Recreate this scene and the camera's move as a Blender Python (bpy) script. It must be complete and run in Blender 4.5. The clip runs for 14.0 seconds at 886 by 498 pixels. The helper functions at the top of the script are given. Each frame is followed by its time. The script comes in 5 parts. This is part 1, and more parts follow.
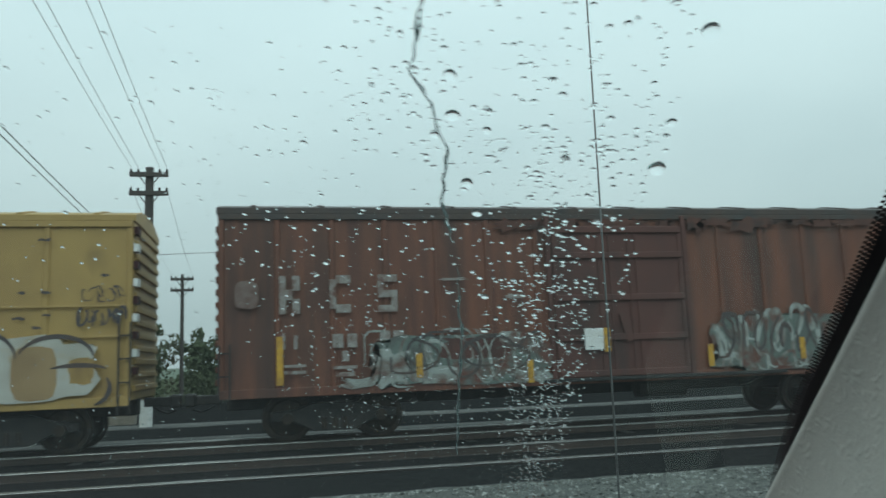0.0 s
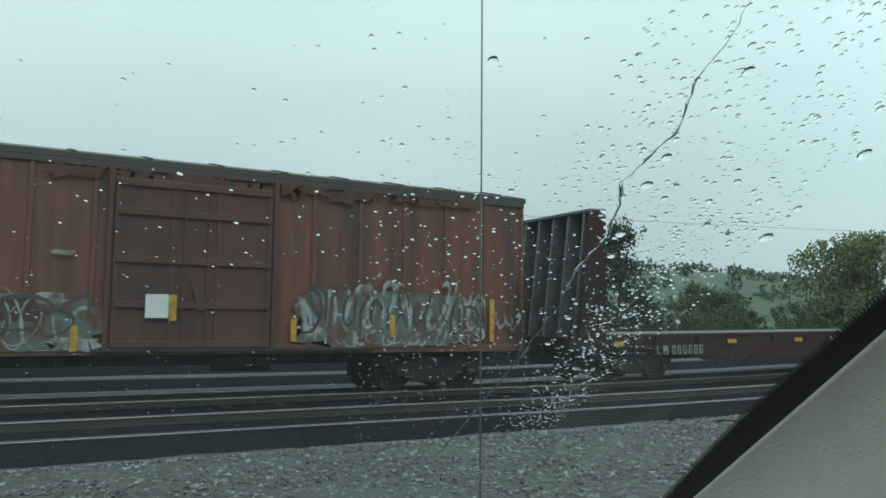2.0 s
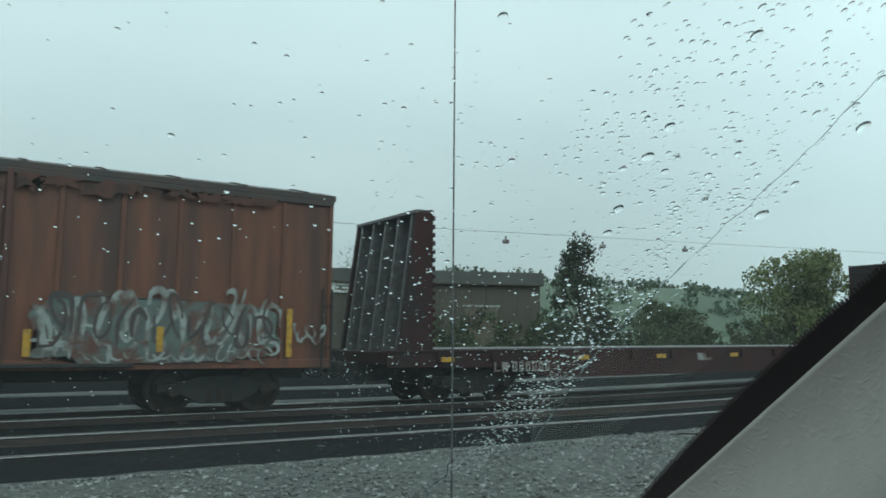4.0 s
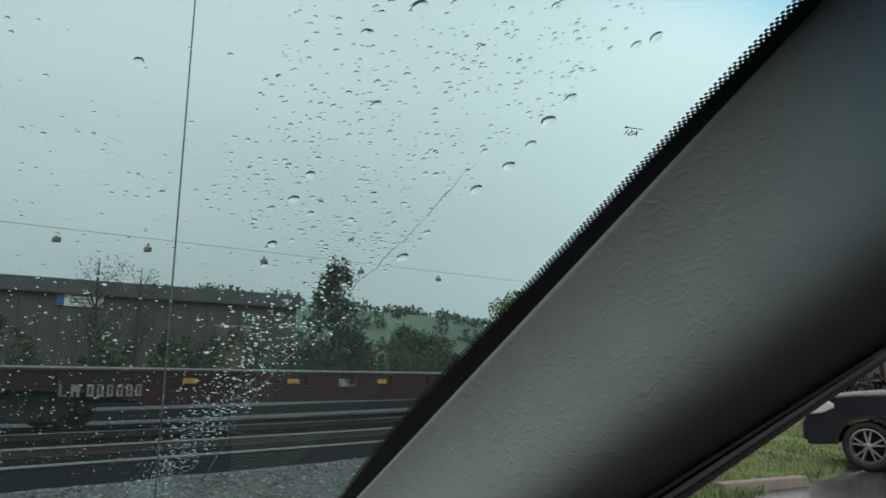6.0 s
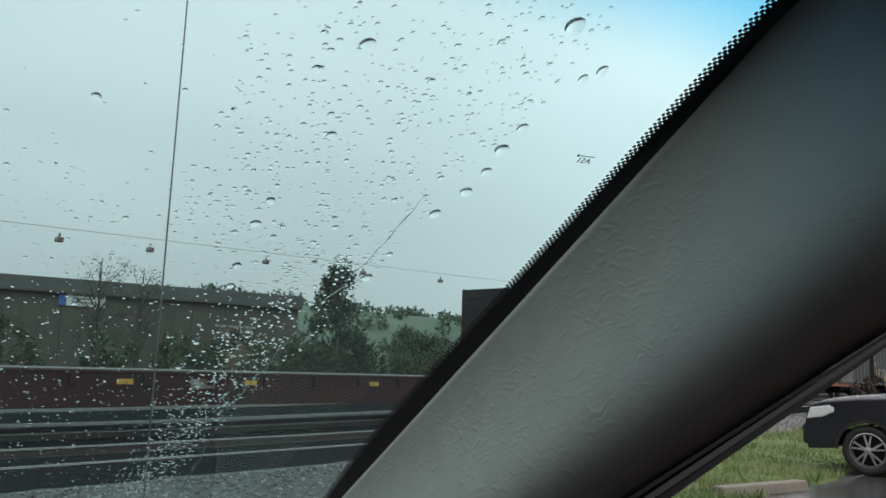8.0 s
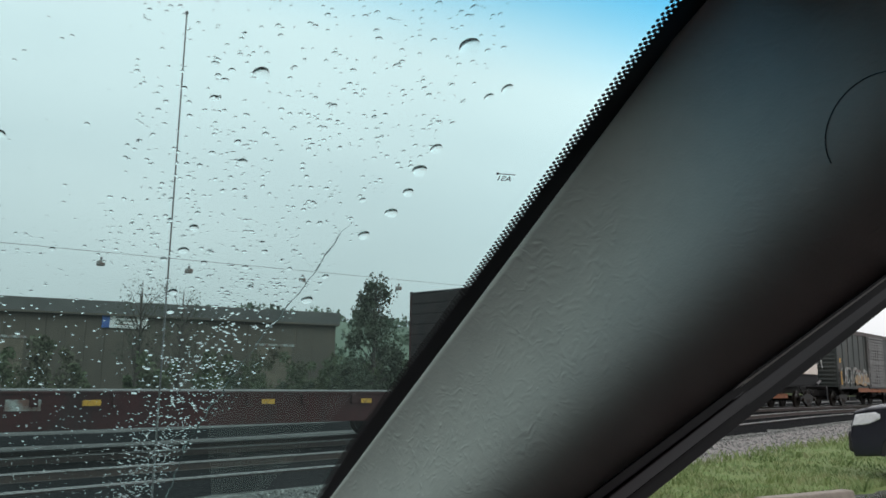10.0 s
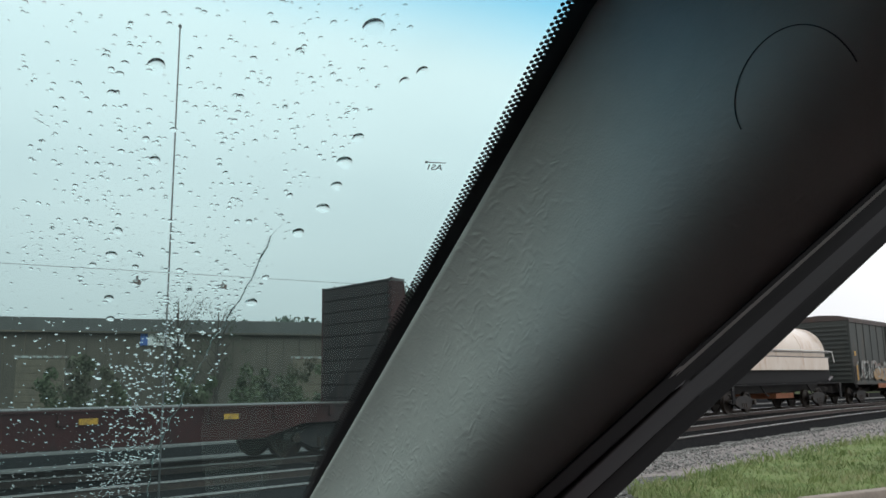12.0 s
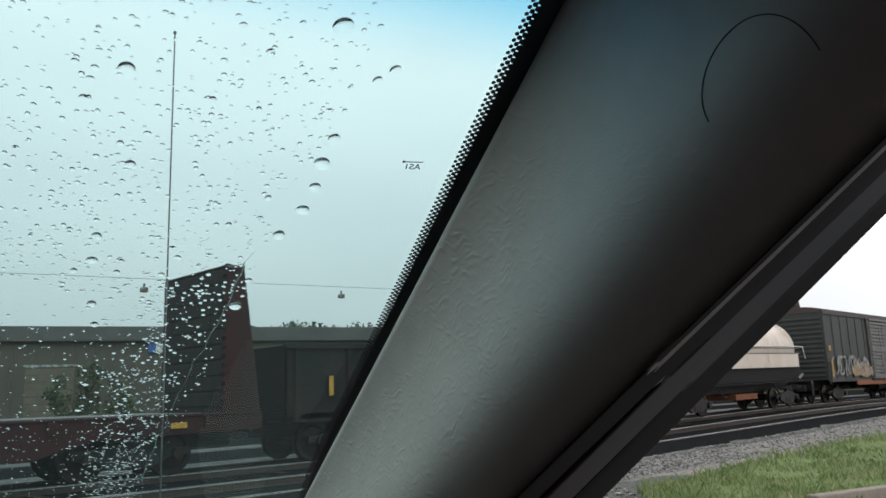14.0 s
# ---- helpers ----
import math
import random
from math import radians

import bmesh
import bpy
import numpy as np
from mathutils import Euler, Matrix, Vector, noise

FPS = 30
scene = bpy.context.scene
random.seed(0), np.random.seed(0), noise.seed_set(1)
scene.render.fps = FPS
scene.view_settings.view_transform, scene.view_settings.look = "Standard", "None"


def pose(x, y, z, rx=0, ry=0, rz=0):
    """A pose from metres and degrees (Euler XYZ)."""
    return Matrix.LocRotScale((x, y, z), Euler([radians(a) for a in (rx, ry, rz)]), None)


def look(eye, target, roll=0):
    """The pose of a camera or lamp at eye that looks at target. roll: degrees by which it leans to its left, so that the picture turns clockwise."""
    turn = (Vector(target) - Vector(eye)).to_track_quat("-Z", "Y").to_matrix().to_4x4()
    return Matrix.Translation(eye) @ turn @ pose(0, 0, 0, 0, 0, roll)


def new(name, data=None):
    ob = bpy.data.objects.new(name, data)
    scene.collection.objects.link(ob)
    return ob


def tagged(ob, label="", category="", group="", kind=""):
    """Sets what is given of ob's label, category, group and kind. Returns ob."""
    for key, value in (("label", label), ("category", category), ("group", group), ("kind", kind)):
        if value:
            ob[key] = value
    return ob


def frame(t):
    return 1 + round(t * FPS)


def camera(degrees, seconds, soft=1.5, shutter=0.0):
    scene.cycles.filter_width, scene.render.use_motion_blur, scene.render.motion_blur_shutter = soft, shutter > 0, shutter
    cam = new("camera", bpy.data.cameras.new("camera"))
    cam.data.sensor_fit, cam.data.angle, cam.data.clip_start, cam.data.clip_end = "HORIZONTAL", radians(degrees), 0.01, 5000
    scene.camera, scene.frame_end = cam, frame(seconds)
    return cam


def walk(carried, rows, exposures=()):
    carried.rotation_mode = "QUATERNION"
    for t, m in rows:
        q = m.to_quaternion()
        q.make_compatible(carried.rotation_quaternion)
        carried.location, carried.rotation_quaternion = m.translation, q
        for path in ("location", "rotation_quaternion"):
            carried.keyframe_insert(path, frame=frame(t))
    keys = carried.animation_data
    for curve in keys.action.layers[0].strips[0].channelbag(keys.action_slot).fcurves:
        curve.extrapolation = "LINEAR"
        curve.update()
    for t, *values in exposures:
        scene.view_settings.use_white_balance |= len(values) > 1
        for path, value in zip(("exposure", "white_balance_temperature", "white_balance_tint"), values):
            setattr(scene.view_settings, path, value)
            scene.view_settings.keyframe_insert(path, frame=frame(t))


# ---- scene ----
cam = camera(58.4, 14.0, soft=1.6, shutter=0.4)
PATH = [
    (0, (0.358, 0.129, 1.471), (0.776, 2.065, 1.751), -2.1),
    (0.5, (0.264, 0.155, 1.481), (0.846, 2.048, 1.762), -2.4),
    (1, (0.163, 0.168, 1.497), (1.029, 1.952, 1.754), -1.6),
    (1.5, (0.125, 0.150, 1.511), (1.117, 1.871, 1.739), -0.2),
    (2, (0.105, 0.147, 1.506), (1.088, 1.879, 1.696), 0.5),
    (4.5, (0.093, 0.174, 1.479), (1.232, 1.796, 1.743), 0.6),
    (5, (0.119, 0.149, 1.489), (1.393, 1.657, 1.81), 1.2),
    (5.5, (0.129, 0.112, 1.486), (1.572, 1.448, 1.852), 1.3),
    (6, (0.118, 0.09, 1.483), (1.627, 1.369, 1.782), 1.7),
    (6.5, (0.12, 0.08, 1.492), (1.661, 1.321, 1.785), 1.6),
    (7, (0.119, 0.078, 1.492), (1.642, 1.341, 1.783), 1.9),
    (7.5, (0.121, 0.069, 1.494), (1.633, 1.343, 1.79), 2.0),
    (10, (0.173, -0.002, 1.503), (1.613, 1.345, 1.837), 0.8),
    (10.5, (0.197, -0.014, 1.5), (1.617, 1.352, 1.845), 0.3),
    (11, (0.214, -0.022, 1.497), (1.623, 1.352, 1.854), 0.0),
    (11.5, (0.235, -0.033, 1.501), (1.622, 1.366, 1.847), -0.3),
    (12, (0.235, -0.033, 1.497), (1.617, 1.368, 1.85), -0.9),
    (12.5, (0.236, -0.037, 1.497), (1.617, 1.364, 1.858), -1.4),
    (13, (0.244, -0.041, 1.496), (1.62, 1.364, 1.858), -1.2),
    (13.5, (0.249, -0.043, 1.495), (1.624, 1.365, 1.854), -1.5),
    (14, (0.249, -0.043, 1.495), (1.62, 1.368, 1.855), -1.8),
]
walk(cam, [(t, look(e, g, r)) for t, e, g, r in PATH], exposures=((0, -0.06), (2, 0.0), (4.5, -0.12), (5, -0.28), (5.5, -0.40), (6, -0.40), (6.6, -0.24), (7.5, -0.18), (10, -0.04), (14, 0.06)))

# ---- light: an overcast, rainy sky ----
world = bpy.data.worlds.new("overcast")
scene.world = world
world.use_nodes = True
wn, wl = world.node_tree.nodes, world.node_tree.links
wn.clear()
w_out, w_bg = wn.new("ShaderNodeOutputWorld"), wn.new("ShaderNodeBackground")
sky = wn.new("ShaderNodeTexSky")
sky.sky_type, sky.sun_disc, sky.sun_elevation, sky.sun_rotation = "NISHITA", False, radians(48), radians(200)
sky.dust_density, sky.air_density = 4.0, 1.0
w_tc, w_map = wn.new("ShaderNodeTexCoord"), wn.new("ShaderNodeMapping")
w_map.inputs["Scale"].default_value = (1.6, 1.6, 4.5)
w_noise, w_ramp, w_mix, w_scale = wn.new("ShaderNodeTexNoise"), wn.new("ShaderNodeValToRGB"), wn.new("ShaderNodeMix"), wn.new("ShaderNodeVectorMath")
w_noise.inputs["Scale"].default_value, w_noise.inputs["Detail"].default_value, w_noise.inputs["Roughness"].default_value = 1.1, 4.0, 0.45
w_ramp.color_ramp.elements[0].position, w_ramp.color_ramp.elements[1].position = 0.3, 0.72
w_ramp.color_ramp.elements[0].color, w_ramp.color_ramp.elements[1].color = (0.80, 0.83, 0.86, 1), (0.98, 0.985, 1.0, 1)
w_scale.operation = "SCALE"
w_scale.inputs["Scale"].default_value = 0.12
w_mix.data_type = "RGBA"
w_mix.inputs["Factor"].default_value = 0.93
wl.new(w_tc.outputs["Generated"], w_map.inputs["Vector"])
wl.new(w_map.outputs["Vector"], w_noise.inputs["Vector"])
wl.new(w_noise.outputs["Fac"], w_ramp.inputs["Fac"])
wl.new(sky.outputs["Color"], w_scale.inputs[0])
wl.new(w_scale.outputs["Vector"], w_mix.inputs["A"])
wl.new(w_ramp.outputs["Color"], w_mix.inputs["B"])
# the cloud deck darkens towards the horizon and thins to the east
w_sep, w_up, w_east, w_mul, w_fin = wn.new("ShaderNodeSeparateXYZ"), wn.new("ShaderNodeMapRange"), wn.new("ShaderNodeMapRange"), wn.new("ShaderNodeMath"), wn.new("ShaderNodeVectorMath")
w_up.interpolation_type = w_east.interpolation_type = "SMOOTHSTEP"
for sock, value in (("From Min", 0.0), ("From Max", 0.55), ("To Min", 0.66), ("To Max", 1.17)):
    w_up.inputs[sock].default_value = value
for sock, value in (("From Min", 0.62), ("From Max", 1.0), ("To Min", 1.0), ("To Max", 1.5)):
    w_east.inputs[sock].default_value = value
w_mul.operation, w_fin.operation = "MULTIPLY", "SCALE"
wl.new(w_tc.outputs["Generated"], w_sep.inputs["Vector"])
wl.new(w_sep.outputs["Z"], w_up.inputs["Value"])
wl.new(w_sep.outputs["X"], w_east.inputs["Value"])
wl.new(w_up.outputs["Result"], w_mul.inputs[0])
wl.new(w_east.outputs["Result"], w_mul.inputs[1])
wl.new(w_mix.outputs["Result"], w_fin.inputs[0])
wl.new(w_mul.outputs["Value"], w_fin.inputs["Scale"])
wl.new(w_fin.outputs["Vector"], w_bg.inputs["Color"])
w_bg.inputs["Strength"].default_value = 1.06
wl.new(w_bg.outputs["Background"], w_out.inputs["Surface"])
sun = new("sun", bpy.data.lights.new("sun", "SUN"))
sun.data.energy, sun.data.angle, sun.data.color = 0.6, radians(40), (1.0, 0.97, 0.93)
sun.matrix_world = look((0, 0, 30), (0.35 * 22, 0.94 * 22, 5))


# ---- materials ----
def material(name, base, rough=0.7, metal=0.0, second=None, scale=3.0, detail=5.0, spots=None, spot_scale=0.7, spot_at=(0.5, 0.66), bump=0.0, bump_scale=40.0, stretch=(1, 1, 1), spec=0.5, random=0.0):
    """A node material: base and second colour mixed by fine noise, larger stains (spots), relief and a shift from piece to piece."""
    m = bpy.data.materials.new(name)
    m.use_nodes = True
    n, l = m.node_tree.nodes, m.node_tree.links
    b = n["Principled BSDF"]
    b.inputs["Roughness"].default_value, b.inputs["Metallic"].default_value, b.inputs["Specular IOR Level"].default_value = rough, metal, spec
    tc, mp = n.new("ShaderNodeTexCoord"), n.new("ShaderNodeMapping")
    mp.inputs["Scale"].default_value = stretch
    l.new(tc.outputs["Object"], mp.inputs["Vector"])

    def noise_node(s, d=5.0):
        t = n.new("ShaderNodeTexNoise")
        t.inputs["Scale"].default_value, t.inputs["Detail"].default_value, t.inputs["Roughness"].default_value = s, d, 0.6
        l.new(mp.outputs["Vector"], t.inputs["Vector"])
        return t

    def mix_node(fac, a, c):
        x = n.new("ShaderNodeMix")
        x.data_type = "RGBA"
        l.new(fac, x.inputs["Factor"])
        for sock, v in (("A", a), ("B", c)):
            if isinstance(v, tuple):
                x.inputs[sock].default_value = (*v, 1)
            else:
                l.new(v, x.inputs[sock])
        return x.outputs["Result"]

    def ramp(src, lo, hi):
        r = n.new("ShaderNodeMapRange")
        r.inputs["From Min"].default_value, r.inputs["From Max"].default_value = lo, hi
        l.new(src, r.inputs["Value"])
        return r.outputs["Result"]

    col = mix_node(ramp(noise_node(scale, detail).outputs["Fac"], 0.35, 0.68), base, second or tuple(c * 0.75 for c in base))
    if spots:
        col = mix_node(ramp(noise_node(spot_scale, 6).outputs["Fac"], *spot_at), col, spots)
    if random:
        oi, hsv, mr = n.new("ShaderNodeObjectInfo"), n.new("ShaderNodeHueSaturation"), n.new("ShaderNodeMapRange")
        mr.inputs["To Min"].default_value, mr.inputs["To Max"].default_value = 1 - random, 1 + random
        l.new(oi.outputs["Random"], mr.inputs["Value"])
        l.new(mr.outputs["Result"], hsv.inputs["Value"])
        l.new(col, hsv.inputs["Color"])
        col = hsv.outputs["Color"]
    l.new(col, b.inputs["Base Color"])
    if bump:
        bp = n.new("ShaderNodeBump")
        bp.inputs["Strength"].default_value, bp.inputs["Distance"].default_value = 0.6, bump
        l.new(noise_node(bump_scale, 4).outputs["Fac"], bp.inputs["Height"])
        l.new(bp.outputs["Normal"], b.inputs["Normal"])
    return m


M = {}
M["box_red"] = material("boxcar_red_paint", (0.19, 0.064, 0.034), 0.6, second=(0.09, 0.034, 0.025), scale=1.3, spots=(0.05, 0.028, 0.023), spot_scale=0.75, spot_at=(0.48, 0.72), stretch=(2.0, 1, 0.22), bump=0.003, bump_scale=25)
M["box_door"] = material("boxcar_door_paint", (0.085, 0.032, 0.026), 0.65, second=(0.11, 0.037, 0.028), scale=1.6, spots=(0.045, 0.025, 0.022), spot_scale=0.9, stretch=(1, 1, 0.4), bump=0.003, bump_scale=25)
M["roof_metal"] = material("roof_metal", (0.055, 0.05, 0.05), 0.55, metal=0.3, second=(0.085, 0.055, 0.045), scale=2)
M["soot"] = material("soot_stained_paint", (0.085, 0.036, 0.028), 0.8, second=(0.12, 0.044, 0.03), scale=9, spots=(0.045, 0.025, 0.022), spot_scale=3)
M["yellow_car"] = material("boxcar_yellow_paint", (0.42, 0.27, 0.085), 0.55, second=(0.34, 0.21, 0.07), scale=1.0, spots=(0.16, 0.09, 0.035), spot_scale=0.9, spot_at=(0.58, 0.76), stretch=(1, 1, 0.6), bump=0.003)
M["marker"] = material("reflective_yellow", (0.62, 0.34, 0.03), 0.45, second=(0.40, 0.21, 0.03), scale=14, spots=(0.18, 0.10, 0.04), spot_scale=5, spot_at=(0.5, 0.75))
M["black_steel"] = material("black_steel", (0.013, 0.013, 0.014), 0.55, second=(0.03, 0.026, 0.024), scale=4, bump=0.002)
M["wheel_steel"] = material("wheel_steel", (0.03, 0.026, 0.024), 0.45, metal=0.5, second=(0.055, 0.04, 0.03), scale=8)
M["flat_red"] = material("flatcar_red_paint", (0.05, 0.013, 0.013), 0.65, spec=0.2, second=(0.035, 0.014, 0.014), scale=1.8, spots=(0.03, 0.02, 0.02), spot_scale=0.8, stretch=(1, 1, 0.5), bump=0.002)
M["rack_dark"] = material("dark_bulkhead_boards", (0.022, 0.019, 0.02), 0.75, spec=0.15, second=(0.038, 0.027, 0.026), scale=3, stretch=(1, 3, .4))
M["rack_light"] = material("worn_steel_post", (0.16, 0.16, 0.17), 0.5, metal=0.2, second=(0.10, 0.085, 0.08), scale=6)
M["deck_wood"] = material("wet_deck_planks", (0.07, 0.06, 0.053), 0.5, second=(0.04, 0.033, 0.03), scale=3, stretch=(4, 1, 1))
M["paint_white"] = material("faded_white_paint", (0.30, 0.285, 0.27), 0.65, second=(0.20, 0.155, 0.14), scale=7, spots=(0.14, 0.065, 0.05), spot_scale=3.5, spot_at=(0.52, 0.68))
M["tag_pale"] = material("pale_spray_paint", (0.34, 0.37, 0.35), 0.6, second=(0.20, 0.22, 0.21), scale=2.6, spots=(0.13, 0.065, 0.05), spot_scale=2.6, spot_at=(0.46, 0.64))
M["emblem"] = material("worn_emblem_paint", (0.19, 0.14, 0.125), 0.65, second=(0.12, 0.06, 0.05), scale=6)
M["tag_teal"] = material("grey_green_spray_paint", (0.13, 0.17, 0.155), 0.6, second=(0.085, 0.085, 0.08), scale=2.0, spots=(0.125, 0.045, 0.033), spot_scale=1.4, spot_at=(0.5, 0.62))
M["tag_white"] = material("white_spray_paint", (0.50, 0.49, 0.45), 0.6, second=(0.38, 0.36, 0.31), scale=2.4, spots=(0.34, 0.23, 0.09), spot_scale=2.0, spot_at=(0.56, 0.7))
M["tag_dark"] = material("dark_spray_paint", (0.05, 0.045, 0.05), 0.6, second=(0.09, 0.06, 0.05), scale=3)
M["tag_tan"] = material("tan_paint_patch", (0.36, 0.24, 0.12), 0.6, second=(0.28, 0.18, 0.09), scale=2)
M["gondola"] = material("dark_gondola_paint", (0.013, 0.014, 0.014), 0.75, spec=0.15, second=(0.024, 0.022, 0.02), scale=1.5, spots=(0.035, 0.022, 0.018), spot_scale=1)
M["tank"] = material("cream_tank_paint", (0.66, 0.58, 0.50), 0.2, second=(0.58, 0.47, 0.38), scale=0.8, spots=(0.40, 0.22, 0.13), spot_scale=0.9, spot_at=(0.55, 0.78), stretch=(1.3, 1, 0.5))
M["green_box"] = material("dark_green_boxcar_paint", (0.022, 0.03, 0.028), 0.55, second=(0.04, 0.045, 0.04), scale=1.5, spots=(0.09, 0.05, 0.03), spot_scale=0.8, spot_at=(0.56, 0.8), stretch=(1, 1, .5))
M["silver_door"] = material("ribbed_grey_door", (0.15, 0.15, 0.145), 0.5, second=(0.09, 0.085, 0.08), scale=3)
M["orange_sill"] = material("rust_orange_sill", (0.28, 0.10, 0.04), 0.7, second=(0.18, 0.07, 0.035), scale=3)
M["rail_head"] = material("wet_rail_steel", (0.36, 0.355, 0.35), 0.32, metal=0.85, second=(0.36, 0.35, 0.34), scale=6)
M["rail_web"] = material("rusty_rail_steel", (0.035, 0.026, 0.022), 0.6, second=(0.055, 0.034, 0.026), scale=9)
M["tie"] = material("wet_creosoted_tie", (0.018, 0.015, 0.014), 0.6, spec=0.15, second=(0.03, 0.025, 0.022), scale=8, stretch=(3, 1, 1), random=0.3)
M["ballast"] = material("dark_wet_ballast", (0.010, 0.011, 0.012), 1.0, second=(0.026, 0.026, 0.026), scale=14, detail=8, spec=0.0, bump=0.03, bump_scale=22)
M["gravel"] = material("wet_grey_gravel", (0.145, 0.15, 0.138), 0.85, spec=0.15, second=(0.045, 0.048, 0.045), scale=13, detail=8, spots=(0.10, 0.105, 0.10), spot_scale=0.5, bump=0.03, bump_scale=24)
M["stone"] = material("wet_gravel_stone", (0.27, 0.275, 0.26), 0.6, spec=0.3, second=(0.09, 0.094, 0.09), scale=7, detail=3)
n, l = M["stone"].node_tree.nodes, M["stone"].node_tree.links
g_n, h_n, r_n = n.new("ShaderNodeNewGeometry"), n.new("ShaderNodeHueSaturation"), n.new("ShaderNodeMapRange")
r_n.inputs["To Min"].default_value, r_n.inputs["To Max"].default_value = 0.35, 1.5
src = n["Principled BSDF"].inputs["Base Color"].links[0].from_socket
l.new(g_n.outputs["Random Per Island"], r_n.inputs["Value"])
l.new(r_n.outputs["Result"], h_n.inputs["Value"])
l.new(src, h_n.inputs["Color"])
l.new(h_n.outputs["Color"], n["Principled BSDF"].inputs["Base Color"])
M["asphalt"] = material("wet_asphalt", (0.05, 0.05, 0.052), 0.16, second=(0.075, 0.075, 0.075), scale=25, spots=(0.04, 0.04, 0.042), spot_scale=0.7, bump=0.004, bump_scale=60)
M["concrete"] = material("worn_concrete", (0.26, 0.225, 0.185), 0.7, second=(0.18, 0.155, 0.13), scale=9, bump=0.006, bump_scale=50)
M["gravel_pale"] = material("pale_shoulder_gravel", (0.30, 0.278, 0.265), 0.9, spec=0.1, second=(0.15, 0.14, 0.135), scale=11, detail=8, bump=0.03, bump_scale=24)
M["grass"] = material("grass_blades", (0.10, 0.165, 0.05), 0.6, second=(0.20, 0.26, 0.095), scale=1.6, spots=(0.30, 0.31, 0.16), spot_scale=2.4)
M["soil"] = material("grassy_soil", (0.10, 0.17, 0.035), 0.85, second=(0.15, 0.18, 0.06), scale=4, bump=0.03, bump_scale=18)
M["meadow"] = material("far_verge", (0.05, 0.065, 0.035), 0.9, second=(0.07, 0.08, 0.05), scale=0.5, spots=(0.13, 0.13, 0.11), spot_scale=0.25, spot_at=(0.55, 0.7), spec=0.0, bump=0.05, bump_scale=3)
M["leaf_dark"] = material("dark_foliage", (0.06, 0.072, 0.052), 0.9, spec=0.05, second=(0.08, 0.092, 0.065), scale=0.6)
# spring green, greyed and lifted in colour to imitate rain haze
M["leaf_mid"] = material("hazed_spring_foliage", (0.085, 0.108, 0.066), 0.9, spec=0.05, second=(0.115, 0.135, 0.082), scale=0.35, spots=(0.095, 0.085, 0.065), spot_scale=0.15)
M["leaf_yellow"] = material("yellow_green_foliage", (0.20, 0.225, 0.105), 0.9, spec=0.05, second=(0.14, 0.165, 0.085), scale=0.2)
M["bark"] = material("wet_bark", (0.05, 0.042, 0.036), 0.8, second=(0.08, 0.068, 0.055), scale=6, stretch=(3, 3, .6), bump=0.02, bump_scale=12)
M["pole_wood"] = material("weathered_pole_wood", (0.055, 0.048, 0.045), 0.8, second=(0.085, 0.075, 0.068), scale=5, stretch=(5, 5, .5))
M["white_paint"] = material("white_paint", (0.72, 0.73, 0.72), 0.5, second=(0.62, 0.62, 0.60), scale=5)
M["blue_paint"] = material("blue_sign_paint", (0.06, 0.14, 0.42), 0.5)
M["wall_metal"] = material("grey_brown_metal_wall", (0.115, 0.10, 0.082), 0.8, spec=0.2, second=(0.085, 0.077, 0.066), scale=0.7, spots=(0.14, 0.115, 0.09), spot_scale=0.2, stretch=(1, 1, .4))
M["wall_band"] = material("grey_fascia", (0.12, 0.12, 0.115), 0.7, spec=0.2, second=(0.095, 0.095, 0.092), scale=0.6)
M["door_tan"] = material("tan_door_paint", (0.15, 0.125, 0.09), 0.7, second=(0.11, 0.092, 0.07), scale=1.2)
M["wet_road"] = material("wet_puddled_track", (0.07, 0.07, 0.068), 0.85, spec=0.2, second=(0.11, 0.108, 0.103), scale=2.0, spots=(0.07, 0.07, 0.068), spot_scale=0.6, spot_at=(0.55, 0.7))
M["brick"] = material("brown_brick_wall", (0.17, 0.11, 0.085), 0.8, second=(0.13, 0.085, 0.07), scale=3)
M["hill"] = material("wooded_hill", (0.085, 0.12, 0.085), 0.9, second=(0.12, 0.155, 0.11), scale=0.03, spots=(0.065, 0.09, 0.07), spot_scale=0.012)
M["suv_paint"] = material("dark_navy_car_paint", (0.012, 0.014, 0.022), 0.12, second=(0.015, 0.017, 0.026), scale=2, spec=0.9)
M["suv_plastic"] = material("black_car_plastic", (0.015, 0.015, 0.016), 0.5)
M["tyre"] = material("tyre_rubber", (0.014, 0.014, 0.014), 0.7, second=(0.022, 0.022, 0.022), scale=10)
M["alloy"] = material("silver_alloy", (0.62, 0.62, 0.63), 0.3, metal=0.85)
M["lens"] = material("clear_headlight_lens", (0.75, 0.76, 0.78), 0.08, second=(0.62, 0.63, 0.65), scale=18)
M["dark_glass"] = material("dark_window_glass", (0.02, 0.022, 0.025), 0.05, spec=0.8)
M["trim"] = material("grained_grey_vinyl_trim", (0.465, 0.46, 0.42), 0.62, second=(0.43, 0.425, 0.39), scale=30, spec=0.12)
M["rubber"] = material("black_rubber_seal", (0.005, 0.005, 0.006), 0.65, second=(0.008, 0.008, 0.009), scale=40, spec=0.25)
M["rubber_lip"] = material("satin_rubber_lip", (0.013, 0.013, 0.014), 0.5, second=(0.02, 0.019, 0.02), scale=40)
M["frit"] = material("black_ceramic_edge", (0.006, 0.006, 0.008), 0.35)
M["seam"] = material("dark_seam", (0.06, 0.06, 0.058), 0.8)
# unseen lining; colour picked for the bounce it throws on the pillar trim
M["lining"] = material("maroon_grey_cabin_lining", (0.26, 0.175, 0.185), 0.9, spec=0.1, second=(0.22, 0.145, 0.155), scale=40)
